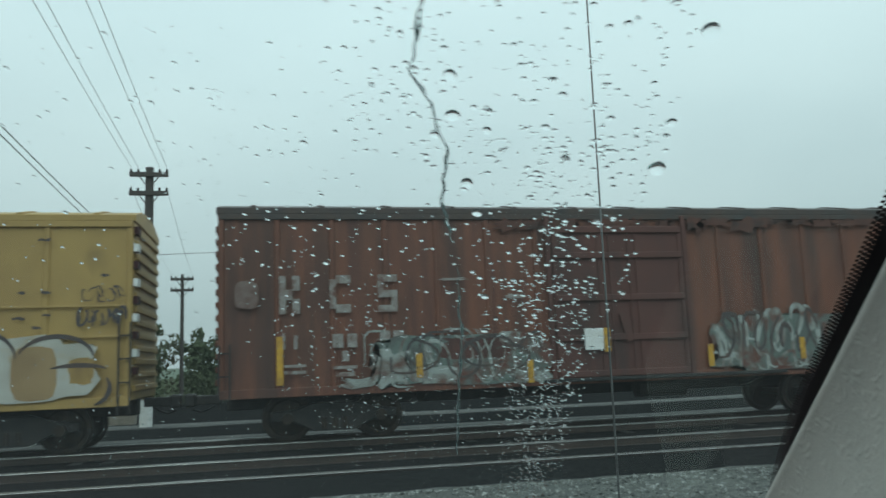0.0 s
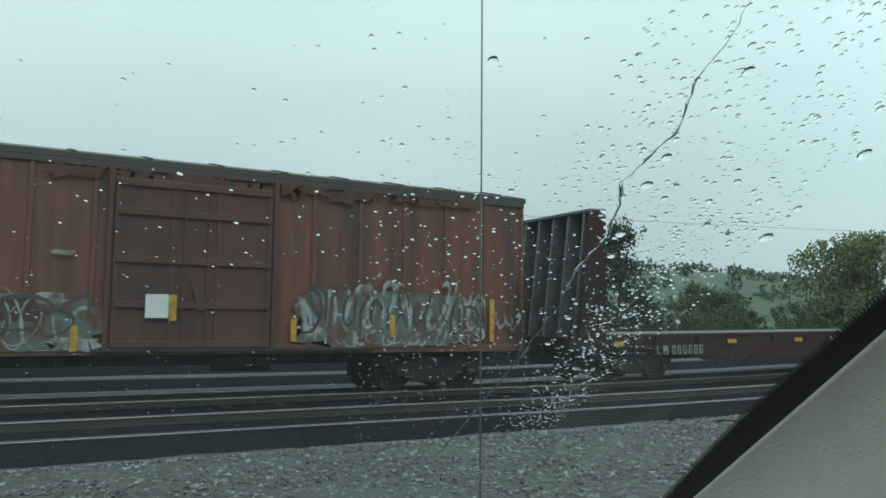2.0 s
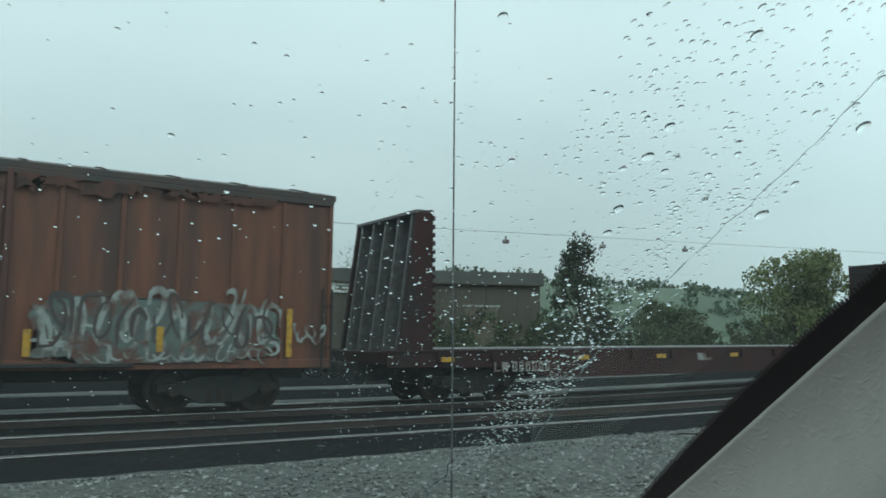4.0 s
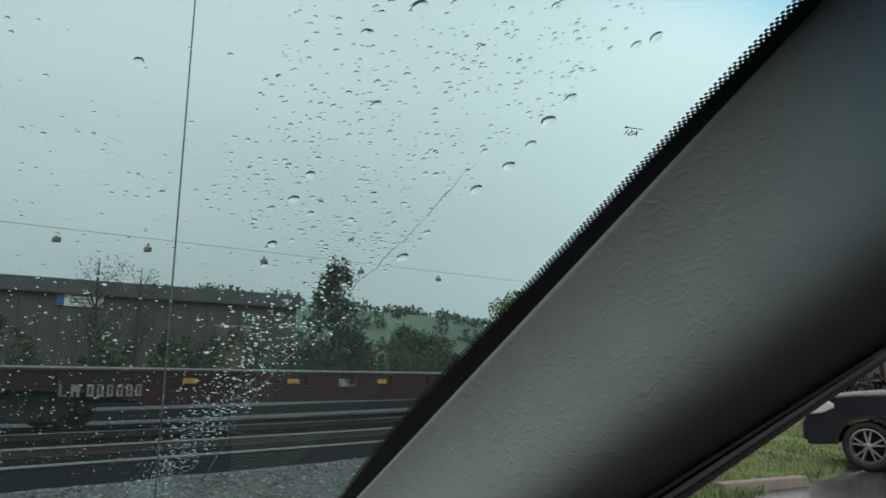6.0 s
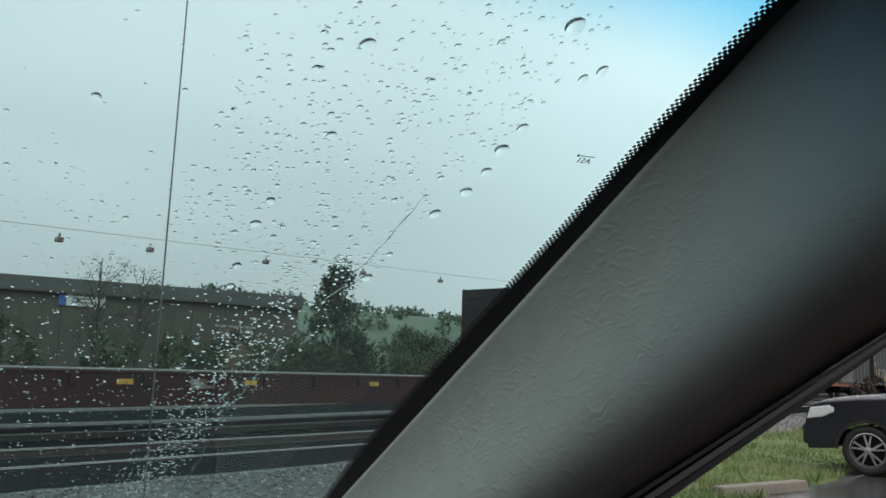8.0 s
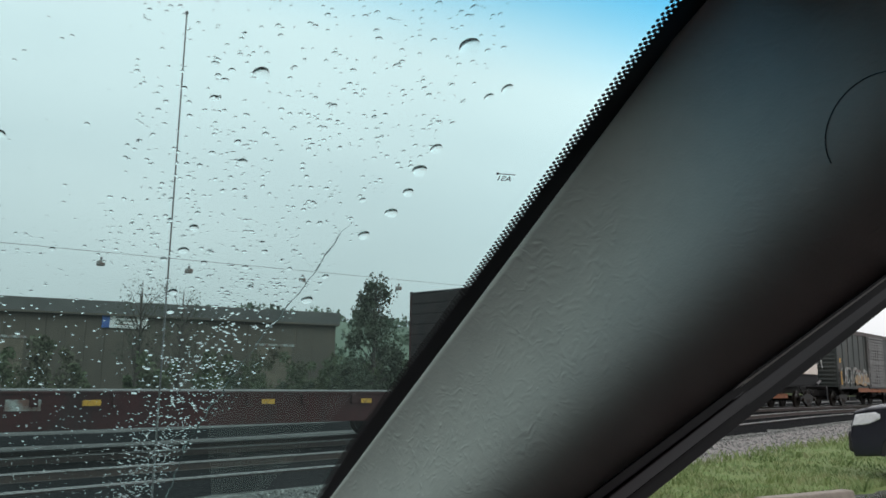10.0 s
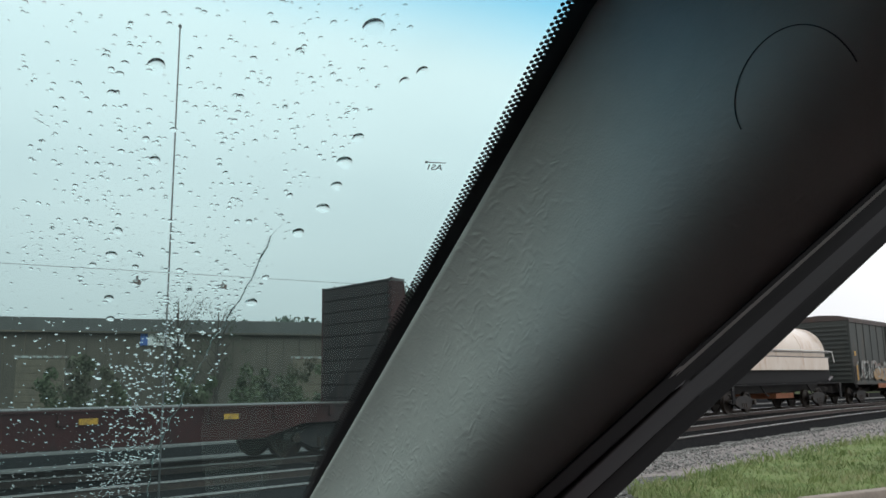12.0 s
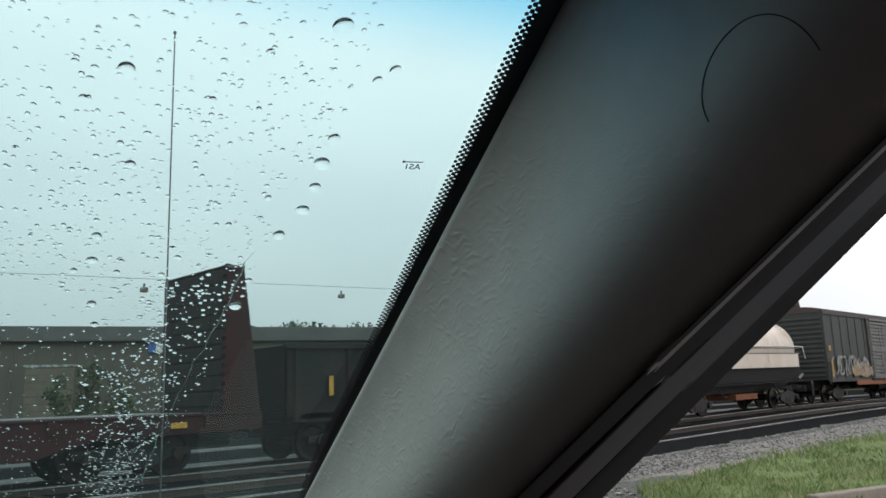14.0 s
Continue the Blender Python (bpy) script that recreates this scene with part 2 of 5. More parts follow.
M["dash"] = material("dark_dashboard_plastic", (0.012, 0.012, 0.0125), 0.75)
M["own_paint"] = material("dark_hood_paint", (0.02, 0.02, 0.022), 0.3)
M["antenna"] = material("antenna_steel", (0.16, 0.16, 0.16), 0.3, metal=0.7, second=(0.12, 0.12, 0.12), scale=20)

# vinyl on the pillar trim: short crossing creases in patches over a fine grain
n, l = M["trim"].node_tree.nodes, M["trim"].node_tree.links
tc, mp = n.new("ShaderNodeTexCoord"), n.new("ShaderNodeMapping")
mp.inputs["Rotation"].default_value, mp.inputs["Scale"].default_value = (radians(33.7), 0, radians(14.4)), (230, 95, 230)
warp, shift, w1, w2 = n.new("ShaderNodeTexNoise"), n.new("ShaderNodeMixRGB"), n.new("ShaderNodeTexNoise"), n.new("ShaderNodeTexVoronoi")
warp.inputs["Scale"].default_value, warp.inputs["Detail"].default_value = 34.0, 2.0
shift.blend_type, shift.inputs["Fac"].default_value = "LINEAR_LIGHT", 0.014
w1.noise_type = "RIDGED_MULTIFRACTAL"
w1.inputs["Scale"].default_value, w1.inputs["Detail"].default_value, w1.inputs["Roughness"].default_value = 0.8, 2.0, 0.5
w2.inputs["Scale"].default_value = 620.0
patch, mr, crease, grain, bp = n.new("ShaderNodeTexNoise"), n.new("ShaderNodeMapRange"), n.new("ShaderNodeMath"), n.new("ShaderNodeMath"), n.new("ShaderNodeBump")
patch.inputs["Scale"].default_value, patch.inputs["Detail"].default_value = 7.0, 3.0
mr.inputs["From Min"].default_value, mr.inputs["From Max"].default_value, mr.inputs["To Min"].default_value, mr.inputs["To Max"].default_value = 0.40, 0.62, 0.06, 0.5
crease.operation, grain.operation, grain.inputs[1].default_value = "MULTIPLY", "MULTIPLY_ADD", 0.05
bp.inputs["Strength"].default_value, bp.inputs["Distance"].default_value = 0.85, 0.0016
l.new(tc.outputs["Object"], warp.inputs["Vector"])
l.new(tc.outputs["Object"], shift.inputs["Color1"])
l.new(warp.outputs["Color"], shift.inputs["Color2"])
l.new(shift.outputs["Color"], mp.inputs["Vector"])
l.new(mp.outputs["Vector"], w1.inputs["Vector"])
l.new(tc.outputs["Object"], w2.inputs["Vector"])
l.new(tc.outputs["Object"], patch.inputs["Vector"])
l.new(patch.outputs["Fac"], mr.inputs["Value"])
l.new(w1.outputs["Fac"], crease.inputs[0])
l.new(mr.outputs["Result"], crease.inputs[1])
l.new(w2.outputs["Distance"], grain.inputs[0])
l.new(crease.outputs["Value"], grain.inputs[2])
l.new(grain.outputs["Value"], bp.inputs["Height"])
l.new(bp.outputs["Normal"], n["Principled BSDF"].inputs["Normal"])


def pane_material(name, tint, film=0.0, band=None):
    """Clear tinted glass: see-through, a faint mirror, a thin wet film that scatters, and a blue shade band by height on the glass."""
    m = bpy.data.materials.new(name)
    m.use_nodes = True
    n, l = m.node_tree.nodes, m.node_tree.links
    n.clear()
    out, tr, gl, fr, mix = n.new("ShaderNodeOutputMaterial"), n.new("ShaderNodeBsdfTransparent"), n.new("ShaderNodeBsdfGlossy"), n.new("ShaderNodeLayerWeight"), n.new("ShaderNodeMixShader")
    power, share = n.new("ShaderNodeMath"), n.new("ShaderNodeMath")
    power.operation, share.operation = "POWER", "MULTIPLY_ADD"
    power.inputs[1].default_value, share.inputs[1].default_value, share.inputs[2].default_value = 5.0, 0.35, 0.012
    tr.inputs["Color"].default_value = (*tint, 1)
    gl.inputs["Roughness"].default_value = 0.02
    fr.inputs["Blend"].default_value = 0.5
    l.new(fr.outputs["Facing"], power.inputs[0])
    l.new(power.outputs["Value"], share.inputs[0])
    l.new(share.outputs["Value"], mix.inputs[0])
    body = tr.outputs["BSDF"]
    if band:
        tcn, sep, rng, cm = n.new("ShaderNodeTexCoord"), n.new("ShaderNodeSeparateXYZ"), n.new("ShaderNodeMapRange"), n.new("ShaderNodeMix")
        cm.data_type, rng.interpolation_type = "RGBA", "SMOOTHSTEP"
        rng.inputs["From Min"].default_value, rng.inputs["From Max"].default_value = band[0], band[1]
        cm.inputs["A"].default_value, cm.inputs["B"].default_value = (*tint, 1), (*band[2], 1)
        l.new(tcn.outputs["Object"], sep.inputs["Vector"])
        l.new(sep.outputs["X"], rng.inputs["Value"])
        l.new(rng.outputs["Result"], cm.inputs["Factor"])
        l.new(cm.outputs["Result"], tr.inputs["Color"])
    if film:
        tl, fm, tn, fr2 = n.new("ShaderNodeBsdfTranslucent"), n.new("ShaderNodeMixShader"), n.new("ShaderNodeTexNoise"), n.new("ShaderNodeMapRange")
        tl.inputs["Color"].default_value = (0.75, 0.92, 0.92, 1)
        tn.inputs["Scale"].default_value = 7.0
        fr2.inputs["To Min"].default_value, fr2.inputs["To Max"].default_value = film * 0.5, film * 1.5
        l.new(tn.outputs["Fac"], fr2.inputs["Value"])
        l.new(fr2.outputs["Result"], fm.inputs[0])
        l.new(tr.outputs["BSDF"], fm.inputs[1])
        l.new(tl.outputs["BSDF"], fm.inputs[2])
        body = fm.outputs["Shader"]
    l.new(body, mix.inputs[1])
    l.new(gl.outputs["BSDF"], mix.inputs[2])
    l.new(mix.outputs["Shader"], out.inputs["Surface"])
    return m


M["windshield"] = pane_material("wet_windshield_glass", (0.83, 0.95, 0.945), 0.0065, (0.115, 0.24, (0.20, 0.64, 0.86)))
wat = bpy.data.materials.new("rain_water")
wat.use_nodes = True
n, l = wat.node_tree.nodes, wat.node_tree.links
n.clear()
o_, g_ = n.new("ShaderNodeOutputMaterial"), n.new("ShaderNodeBsdfGlass")
g_.inputs["IOR"].default_value, g_.inputs["Roughness"].default_value = 1.33, 0.0
l.new(g_.outputs["BSDF"], o_.inputs["Surface"])
M["water"] = wat


# ---- mesh helpers ----
def link(name, bm, mat, parent=None, label="", smooth=False):
    me = bpy.data.meshes.new(name)
    bm.normal_update()
    bm.to_mesh(me)
    bm.free()
    me.materials.append(M[mat] if isinstance(mat, str) else mat)
    if smooth:
        me.polygons.foreach_set("use_smooth", [True] * len(me.polygons))
    ob = new(name, me)
    if parent:
        ob.parent = parent
    if label:
        ob["label"] = label
    return ob


def part(name, bm, mat, parent, label="", smooth=False):
    return link(name, bm, mat, parent, label, smooth)


def piece(name, me, parent, m):
    """A repeat that shares its mesh."""
    ob = new(name, me)
    ob.parent = parent
    ob.matrix_basis = m
    return ob


def mesh_of(name, bm, mat):
    me = bpy.data.meshes.new(name)
    bm.normal_update()
    bm.to_mesh(me)
    bm.free()
    me.materials.append(M[mat])
    return me


def empty(name, m=None):
    ob = new(name)
    if m is not None:
        ob.matrix_basis = m
    return ob


def slab(x0, x1, y0, y1, z0, z1, bevel=0.0, bm=None):
    """A box, with its edges bevelled."""
    bm = bm or bmesh.new()
    v = [bm.verts.new((x, y, z)) for z in (z0, z1) for x, y in ((x0, y0), (x1, y0), (x1, y1), (x0, y1))]
    fs = [bm.faces.new([v[i] for i in q]) for q in ((0, 3, 2, 1), (4, 5, 6, 7), (0, 1, 5, 4), (1, 2, 6, 5), (2, 3, 7, 6), (3, 0, 4, 7))]
    if bevel:
        es = list({e for f in fs for e in f.edges})
        bmesh.ops.bevel(bm, geom=es, offset=bevel, segments=2, affect="EDGES", profile=0.5)
    return bm


def prism(pts, axis, lo, hi, bevel=0.0, bm=None):
    """An outline of 2D points pushed along an axis (x: points are y,z; y: points are x,z; z: points are x,y)."""
    bm = bm or bmesh.new()
    place = {"x": lambda p, w: (w, p[0], p[1]), "y": lambda p, w: (p[0], w, p[1]), "z": lambda p, w: (p[0], p[1], w)}[axis]
    a, b = [bm.verts.new(place(p, lo)) for p in pts], [bm.verts.new(place(p, hi)) for p in pts]
    k = len(pts)
    fs = [bm.faces.new(a), bm.faces.new(b[::-1])] + [bm.faces.new((a[i], b[i], b[(i + 1) % k], a[(i + 1) % k])) for i in range(k)]
    bmesh.ops.recalc_face_normals(bm, faces=fs)
    if bevel:
        bmesh.ops.bevel(bm, geom=list({e for f in fs for e in f.edges}), offset=bevel, segments=2, affect="EDGES", profile=0.5)
    return bm


def rod(p, q, r, r2=None, seg=10, bm=None):
    bm = bm or bmesh.new()
    p, q = Vector(p), Vector(q)
    d = q - p
    m = Matrix.Translation((p + q) / 2) @ d.to_track_quat("Z", "Y").to_matrix().to_4x4()
    bmesh.ops.create_cone(bm, cap_ends=True, segments=seg, radius1=r, radius2=r if r2 is None else r2, depth=d.length, matrix=m)
    return bm


def lathe(profile, axis_m=Matrix(), seg=28, bm=None, caps=True):
    """Profile of (radius, height) turned round z, then moved by axis_m."""
    bm = bm or bmesh.new()
    rings = [[bm.verts.new(axis_m @ Vector((r * math.cos(2 * math.pi * i / seg), r * math.sin(2 * math.pi * i / seg), h))) for i in range(seg)] for r, h in profile]
    fs = [bm.faces.new((a[i], a[(i + 1) % seg], b[(i + 1) % seg], b[i])) for a, b in zip(rings, rings[1:]) for i in range(seg)]
    if caps:
        fs += [bm.faces.new(rings[0][::-1]), bm.faces.new(rings[-1])]
    bmesh.ops.recalc_face_normals(bm, faces=fs)
    return bm


def tube(pts, r, seg=6, bm=None):
    bm = bm or bmesh.new()
    for a, b in zip(pts, pts[1:]):
        rod(a, b, r, seg=seg, bm=bm)
    return bm


def grade(x):
    """The track rises a little to the east."""
    u = min(1.0, max(0.0, (x - 10) / 34))
    return 0.42 * u * u * (3 - 2 * u)


# ---- ground ----
def ground_height(x, y):
    z = 0.10
    if y > 8.6:
        u = min(1.0, (y - 8.6) / 1.6)
        z = 0.10 - 0.34 * u * u * (3 - 2 * u)
    if y > 21:
        z = -0.24
    if x > 10 and y > 3.5:
        z += grade(x) * min(1.0, (y - 3.5) / 5)
    return z


def build_ground():
    xs = sorted({*(round(-8 + 0.5 * i, 3) for i in range(76)), *(30 + 3 * i for i in range(30)), *(-60 + 4 * i for i in range(13)), -900, -400, -150, 150, 240, 400, 900, 2500, -2500})
    ys = sorted({*(round(-2 + 0.4 * i, 3) for i in range(60)), *(22 + 3 * i for i in range(30)), -900, -200, -60, -20, -8, 140, 220, 400, 900, 2500, -2500})
    bm = bmesh.new()
    grid = [[bm.verts.new((x, y, ground_height(x, y) + (0.025 * noise.noise((x * .9, y * .9, 0)) if -8 < x < 30 and -2 < y < 22 else 0))) for x in xs] for y in ys]
    for i in range(len(ys) - 1):
        for j in range(len(xs) - 1):
            f = bm.faces.new((grid[i][j], grid[i][j + 1], grid[i + 1][j + 1], grid[i + 1][j]))
            f.material_index = 0 if ys[i] < 21 else 1
            f.smooth = True
    g = link("ground", bm, "gravel")
    g.data.materials.append(M["meadow"])
    tagged(g, "wet grey gravel yard beside the railway, grassy verge beyond", "ground", kind="structure")
    # track bed: dark wet ballast with sloping shoulders
    bm = bmesh.new()
    prof = ((10.75, -0.26), (11.25, -0.23), (11.55, -0.16), (14.6, -0.15), (15.0, -0.19), (15.3, -0.12), (18.7, -0.10), (19.1, -0.2), (44, -0.21), (45, -.3))
    bx = [-300, -120, -60, *(-40 + 2 * i for i in range(60)), 90, 120, 200, 400]
    rows_ = [[bm.verts.new((x, y, z + grade(x))) for y, z in prof] for x in bx]
    for a, b in zip(rows_, rows_[1:]):
        for i in range(len(prof) - 1):
            bm.faces.new((a[i], b[i], b[i + 1], a[i + 1])).smooth = True
    bed = link("track_bed", bm, "ballast")
    tagged(bed, "dark wet ballast bed under two railway tracks", "track bed", kind="structure")
    # puddled wheel tracks of a service road behind the rails
    sx = [-60 + 2 * i for i in range(92)]
    for name, y0, y1 in (("service_path", 20.3, 21.0), ("service_path", 25.6, 26.7)):
        bm = bmesh.new()
        row0 = [[bm.verts.new((x, y + .35 * noise.noise((x * .35, y, 3)) + .15 * noise.noise((x * 1.1, y, 5)), -0.165 + dz + grade(x))) for y, dz in ((y0 - .2, -.06), (y0, .0), (y1, .0), (y1 + .3, -.06))] for x in sx]
        for p0, p1 in zip(row0, row0[1:]):
            for j in range(3):
                bm.faces.new((p0[j], p1[j], p1[j + 1], p0[j + 1]))
        tagged(link(name, bm, "wet_road"), "pale wet wheel track of a service road behind the rails", "path", kind="structure")
    # asphalt lot with a wet sheen where the other vehicle stands
    bm = bmesh.new()
    prism(((-9, -14), (30, -14), (30, 2.4), (12.2, 3.25), (9.6, 3.45), (8.6, 2.6), (-9, 2.2)), "z", 0.09, 0.135, bm=bm)
    tagged(link("pavement", bm, "asphalt"), "wet dark asphalt parking surface with puddles", "pavement", kind="structure")
    # pale gravel shoulder along the track to the east
    bm = bmesh.new()
    gx = [9.5 + 1.5 * i for i in range(50)]
    grid = [[bm.verts.new((x, y, ground_height(x, y) + (0.035 if 0 < j < 5 else -.03) + .02 * noise.noise((x, y, 7)))) for j, y in enumerate((5.6 + max(0, 2.5 - .9 * (x - 9.5)), 7.0 + max(0, 1.5 - .7 * (x - 9.5)), 8.4, 9.4, 10.3, 10.9))] for x in gx]
    for p0, p1 in zip(grid, grid[1:]):
        for j in range(5):
            bm.faces.new((p0[j], p1[j], p1[j + 1], p0[j + 1])).smooth = True
    tagged(link("gravel_shoulder", bm, "gravel_pale"), "pale pinkish-grey gravel shoulder beside the track", "gravel", kind="structure")
    # grass strip
    bm = bmesh.new()
    gx = [8.2 + 0.6 * i for i in range(60)]
    grid = []
    for x in gx:
        y0, y1 = 3.3 + (0.25 if x < 12 else -0.1), 6.0 + 0.9 * min(1, max(0, (x - 9) / 6)) + 0.25 * noise.noise((x * .7, 3, 0))
        if x < 9.5:
            y0, y1 = 4.4 - (x - 8.2) * .7, 4.6 + (x - 8.2) * 1.05
        grid.append([bm.verts.new((x, y0 + (y1 - y0) * j / 8, ground_height(x, y0 + (y1 - y0) * j / 8) + (0.05 + 0.03 * noise.noise((x, j, 2)) if 0 < j < 8 else -0.03))) for j in range(9)])
    for a, b in zip(grid, grid[1:]):
        for j in range(8):
            bm.faces.new((a[j], b[j], b[j + 1], a[j + 1])).smooth = True
    tagged(link("grass_strip", bm, "soil"), "rough green grass strip between gravel and parking", "grass", kind="structure")
    rnd = random.Random(4)
    verts, faces = [], []
    for i in range(26000):
        x = 8.4 + 30 * rnd.random() ** 1.6
        y0, y1 = 3.4, 5.9 + 0.9 * min(1, max(0, (x - 9) / 6)) + 0.25 * noise.noise((x * .7, 3, 0))
        if x < 9.6:
            y0, y1 = 4.3 - (x - 8.2) * .6, 4.6 + (x - 8.2) * 1.05
        y = y0 + (y1 - y0) * rnd.random()
        tuft = 0.5 + 0.9 * max(0, noise.noise((x * 1.1, y * 1.1, 5)) + 0.25) + (0.5 if y > y1 - .7 and rnd.random() < .4 else 0)
        h, w, a = (0.05 + 0.12 * rnd.random()) * tuft, 0.006 + 0.01 * rnd.random(), rnd.random() * 6.28
        lx, ly = (rnd.random() - .5) * h * 1.3, (rnd.random() - .5) * h * 1.3
        z = ground_height(x, y) + 0.02
        k = len(verts)
        verts += [(x - w * math.cos(a), y - w * math.sin(a), z), (x + w * math.cos(a), y + w * math.sin(a), z), (x + lx * .5 + w * .6 * math.cos(a), y + ly * .5 + w * .6 * math.sin(a), z + h * .65), (x + lx, y + ly, z + h)]
        faces += [(k, k + 1, k + 2), (k, k + 2, k + 3)]
    me = bpy.data.meshes.new("grass")
    me.from_pydata(verts, [], faces)
    me.materials.append(M["grass"])
    tagged(new("grass", me), "tufts of bright green wet grass", "grass", kind="stuff")
    # loose stones
    rnd = random.Random(9)
    verts, faces = [], []
    base = ((1, 0, 0), (-1, 0, 0), (0, 1, 0), (0, -1, 0), (0, 0, 1), (0, 0, -1))
    tri = ((0, 2, 4), (2, 1, 4), (1, 3, 4), (3, 0, 4), (2, 0, 5), (1, 2, 5), (3, 1, 5), (0, 3, 5))
    for i in range(36000):
        if i < 25000:
            x, y = -5 + 21 * rnd.random(), 5.0 + 5.9 * rnd.random()
        else:
            x, y = 9 + 22 * rnd.random(), 6.4 + 4.4 * rnd.random()
        if x > 8.2 and y < 7.0 and y < 4.6 + (x - 8.2) * 1.05:
            continue
        s = 0.010 + 0.026 * rnd.random() ** 2.5
        e = Euler((rnd.random() * 6, rnd.random() * 6, rnd.random() * 6)).to_matrix()
        k, z = len(verts), ground_height(x, y) + s * 0.3 + (0.04 if x > 10.5 else 0)
        for b in base:
            v = e @ (Vector(b) * s * (0.7 + 0.6 * rnd.random()))
            verts.append((x + v.x, y + v.y, z + v.z * .7))
        faces += [tuple(k + q for q in t) for t in tri]
    me = bpy.data.meshes.new("gravel_stones")
    me.from_pydata(verts, [], faces)
    me.materials.append(M["stone"])
    tagged(new("gravel_stones", me), "loose wet grey gravel stones", "gravel", kind="stuff")
    # concrete wheel stop
    ws = link("wheel_stop", prism(((-0.11, 0), (0.11, 0), (0.08, 0.13), (-0.08, 0.13)), "x", -0.85, 0.85, 0.015), "concrete")
    ws.matrix_basis = pose(10.45, 3.55, 0.120, 0, 0, -16)
    tagged(ws, "worn concrete wheel stop at the grass edge", "wheel stop")


# ---- tracks ----
def track(name, near, far, z_near, z_far, tie_from, tie_to):
    t = empty(name)
    tagged(t, "wet railway track with shiny rail heads on dark ties", "railway track", kind="structure")
    xs_ = [-250, -100, -50, *(-30 + 3 * i for i in range(36)), 90, 130, 250, 400]
    for y, z0 in ((near, z_near), (far, z_far)):
        bm, bh = bmesh.new(), bmesh.new()
        prof = ((-0.07, -0.17), (0.07, -0.17), (0.065, -0.155), (0.012, -0.14), (0.012, -0.04), (0.034, -0.03), (0.034, -0.006), (-0.034, -0.006), (-0.034, -0.03), (-0.012, -0.04), (-0.012, -0.14), (-0.065, -0.155))
        head = ((0.037, -0.024), (0.034, -0.014), (0.026, -0.005), (0.012, 0), (-0.012, 0), (-0.026, -0.005), (-0.034, -0.014), (-0.0375, -0.024))
        for b, pr in ((bm, prof), (bh, head)):
            rings = [[b.verts.new((x, y + p[0], z0 + p[1] + grade(x))) for p in pr] for x in xs_]
            k = len(pr)
            for r0, r1 in zip(rings, rings[1:]):
                for i in range(k):
                    b.faces.new((r0[i], r0[(i + 1) % k], r1[(i + 1) % k], r1[i]))
            b.faces.new(rings[0][::-1]), b.faces.new(rings[-1])
        rail = part("rail", bm, "rail_web", t)
        part("rail_head", bh, "rail_head", rail, "worn shiny wet rail head")
    me = mesh_of("tie", slab(-0.115, 0.115, -1.29, 1.29, -0.17, 0.0, 0.012), "tie")
    mid, zm = (near + far) / 2, (z_near + z_far) / 2 - 0.155
    rnd = random.Random(int(near * 10))
    x = tie_from
    while x < tie_to:
        piece("tie", me, t, pose(x, mid + rnd.uniform(-.04, .04), zm + grade(x) + rnd.uniform(-.012, .012), math.degrees((z_far - z_near) / 1.435), 0, rnd.uniform(-1, 1)))
        x += 0.56
    return t


# ---- railway cars; each one is built from its west end at x = 0, track centre y = 0, rail top z = 0 ----
CARS = []


def truck(car, x):
    """A two-axle truck with side frames, springs and wheelsets that turn."""
    t = part("truck", slab(x - 0.28, x + 0.28, -1.0, 1.0, 0.40, 0.66, 0.03), "black_steel", car)
    for side in (-1, 1):
        y = side * 1.0
        bm = prism(((x - 1.2, .42), (x - 1.2, .58), (x - .75, .62), (x - .4, .74), (x + .4, .74), (x + .75, .62), (x + 1.2, .58), (x + 1.2, .42), (x + .8, .40), (x + .38, .20), (x - .38, .20), (x - .8, .40)), "y", y - .07, y + .07, 0.02)
        part("side_frame", bm, "black_steel", t)
        for ax in (-.89, .89):
            part("bearing_cap", rod((x + ax, y, .46), (x + ax, y + side * .16, .46), .11, seg=14), "wheel_steel", t)
        bm = bmesh.new()
        for sx in (-.2, 0, .2):
            rod((x + sx, y + side * .02, .24), (x + sx, y + side * .02, .46), .075, seg=10, bm=bm)
        part("springs", bm, "wheel_steel", t)
    for ax in (-.89, .89):
        bm = bmesh.new()
        rod((0, -1.0, 0), (0, 1.0, 0), .075, bm=bm)
        for side in (-1, 1):
            lathe(((.10, -.07), (.14, -.06), (.33, -.035), (.37, -.065), (.46, -.06), (.46, .05), (.49, .065), (.40, .075), (.36, .04), (.16, .05), (.10, .07)), Matrix.Translation((0, side * .72, 0)) @ pose(0, 0, 0, 90 * side, 0, 0), 26, bm)
            for k in range(3):
                a = k * 2.1
                rod((.24 * math.cos(a), side * .77, .24 * math.sin(a)), (.24 * math.cos(a), side * .785, .24 * math.sin(a)), .03, seg=6, bm=bm)
        w = part("wheelset", bm, "wheel_steel", t)
        w.location = (x + ax, 0, .46)
        CARS.append(("wheel", w, (x + ax, 0, .46)))


def couplers(car, length):
    for x, d in ((0, -1), (length, 1)):
        bm = slab(min(x, x + d * .62), max(x, x + d * .62), -.09, .09, .76, .94, .02)
        slab(min(x + d * .5, x + d * .72), max(x + d * .5, x + d * .72), -.17, .17, .72, .98, .04, bm)
        part("coupler", bm, "black_steel", car)
        part("brake_hose", tube([(x + d * .1, .3, .78), (x + d * .25, .3, .66), (x + d * .42, .26, .60), (x + d * .58, .15, .66)], .02), "black_steel", car)


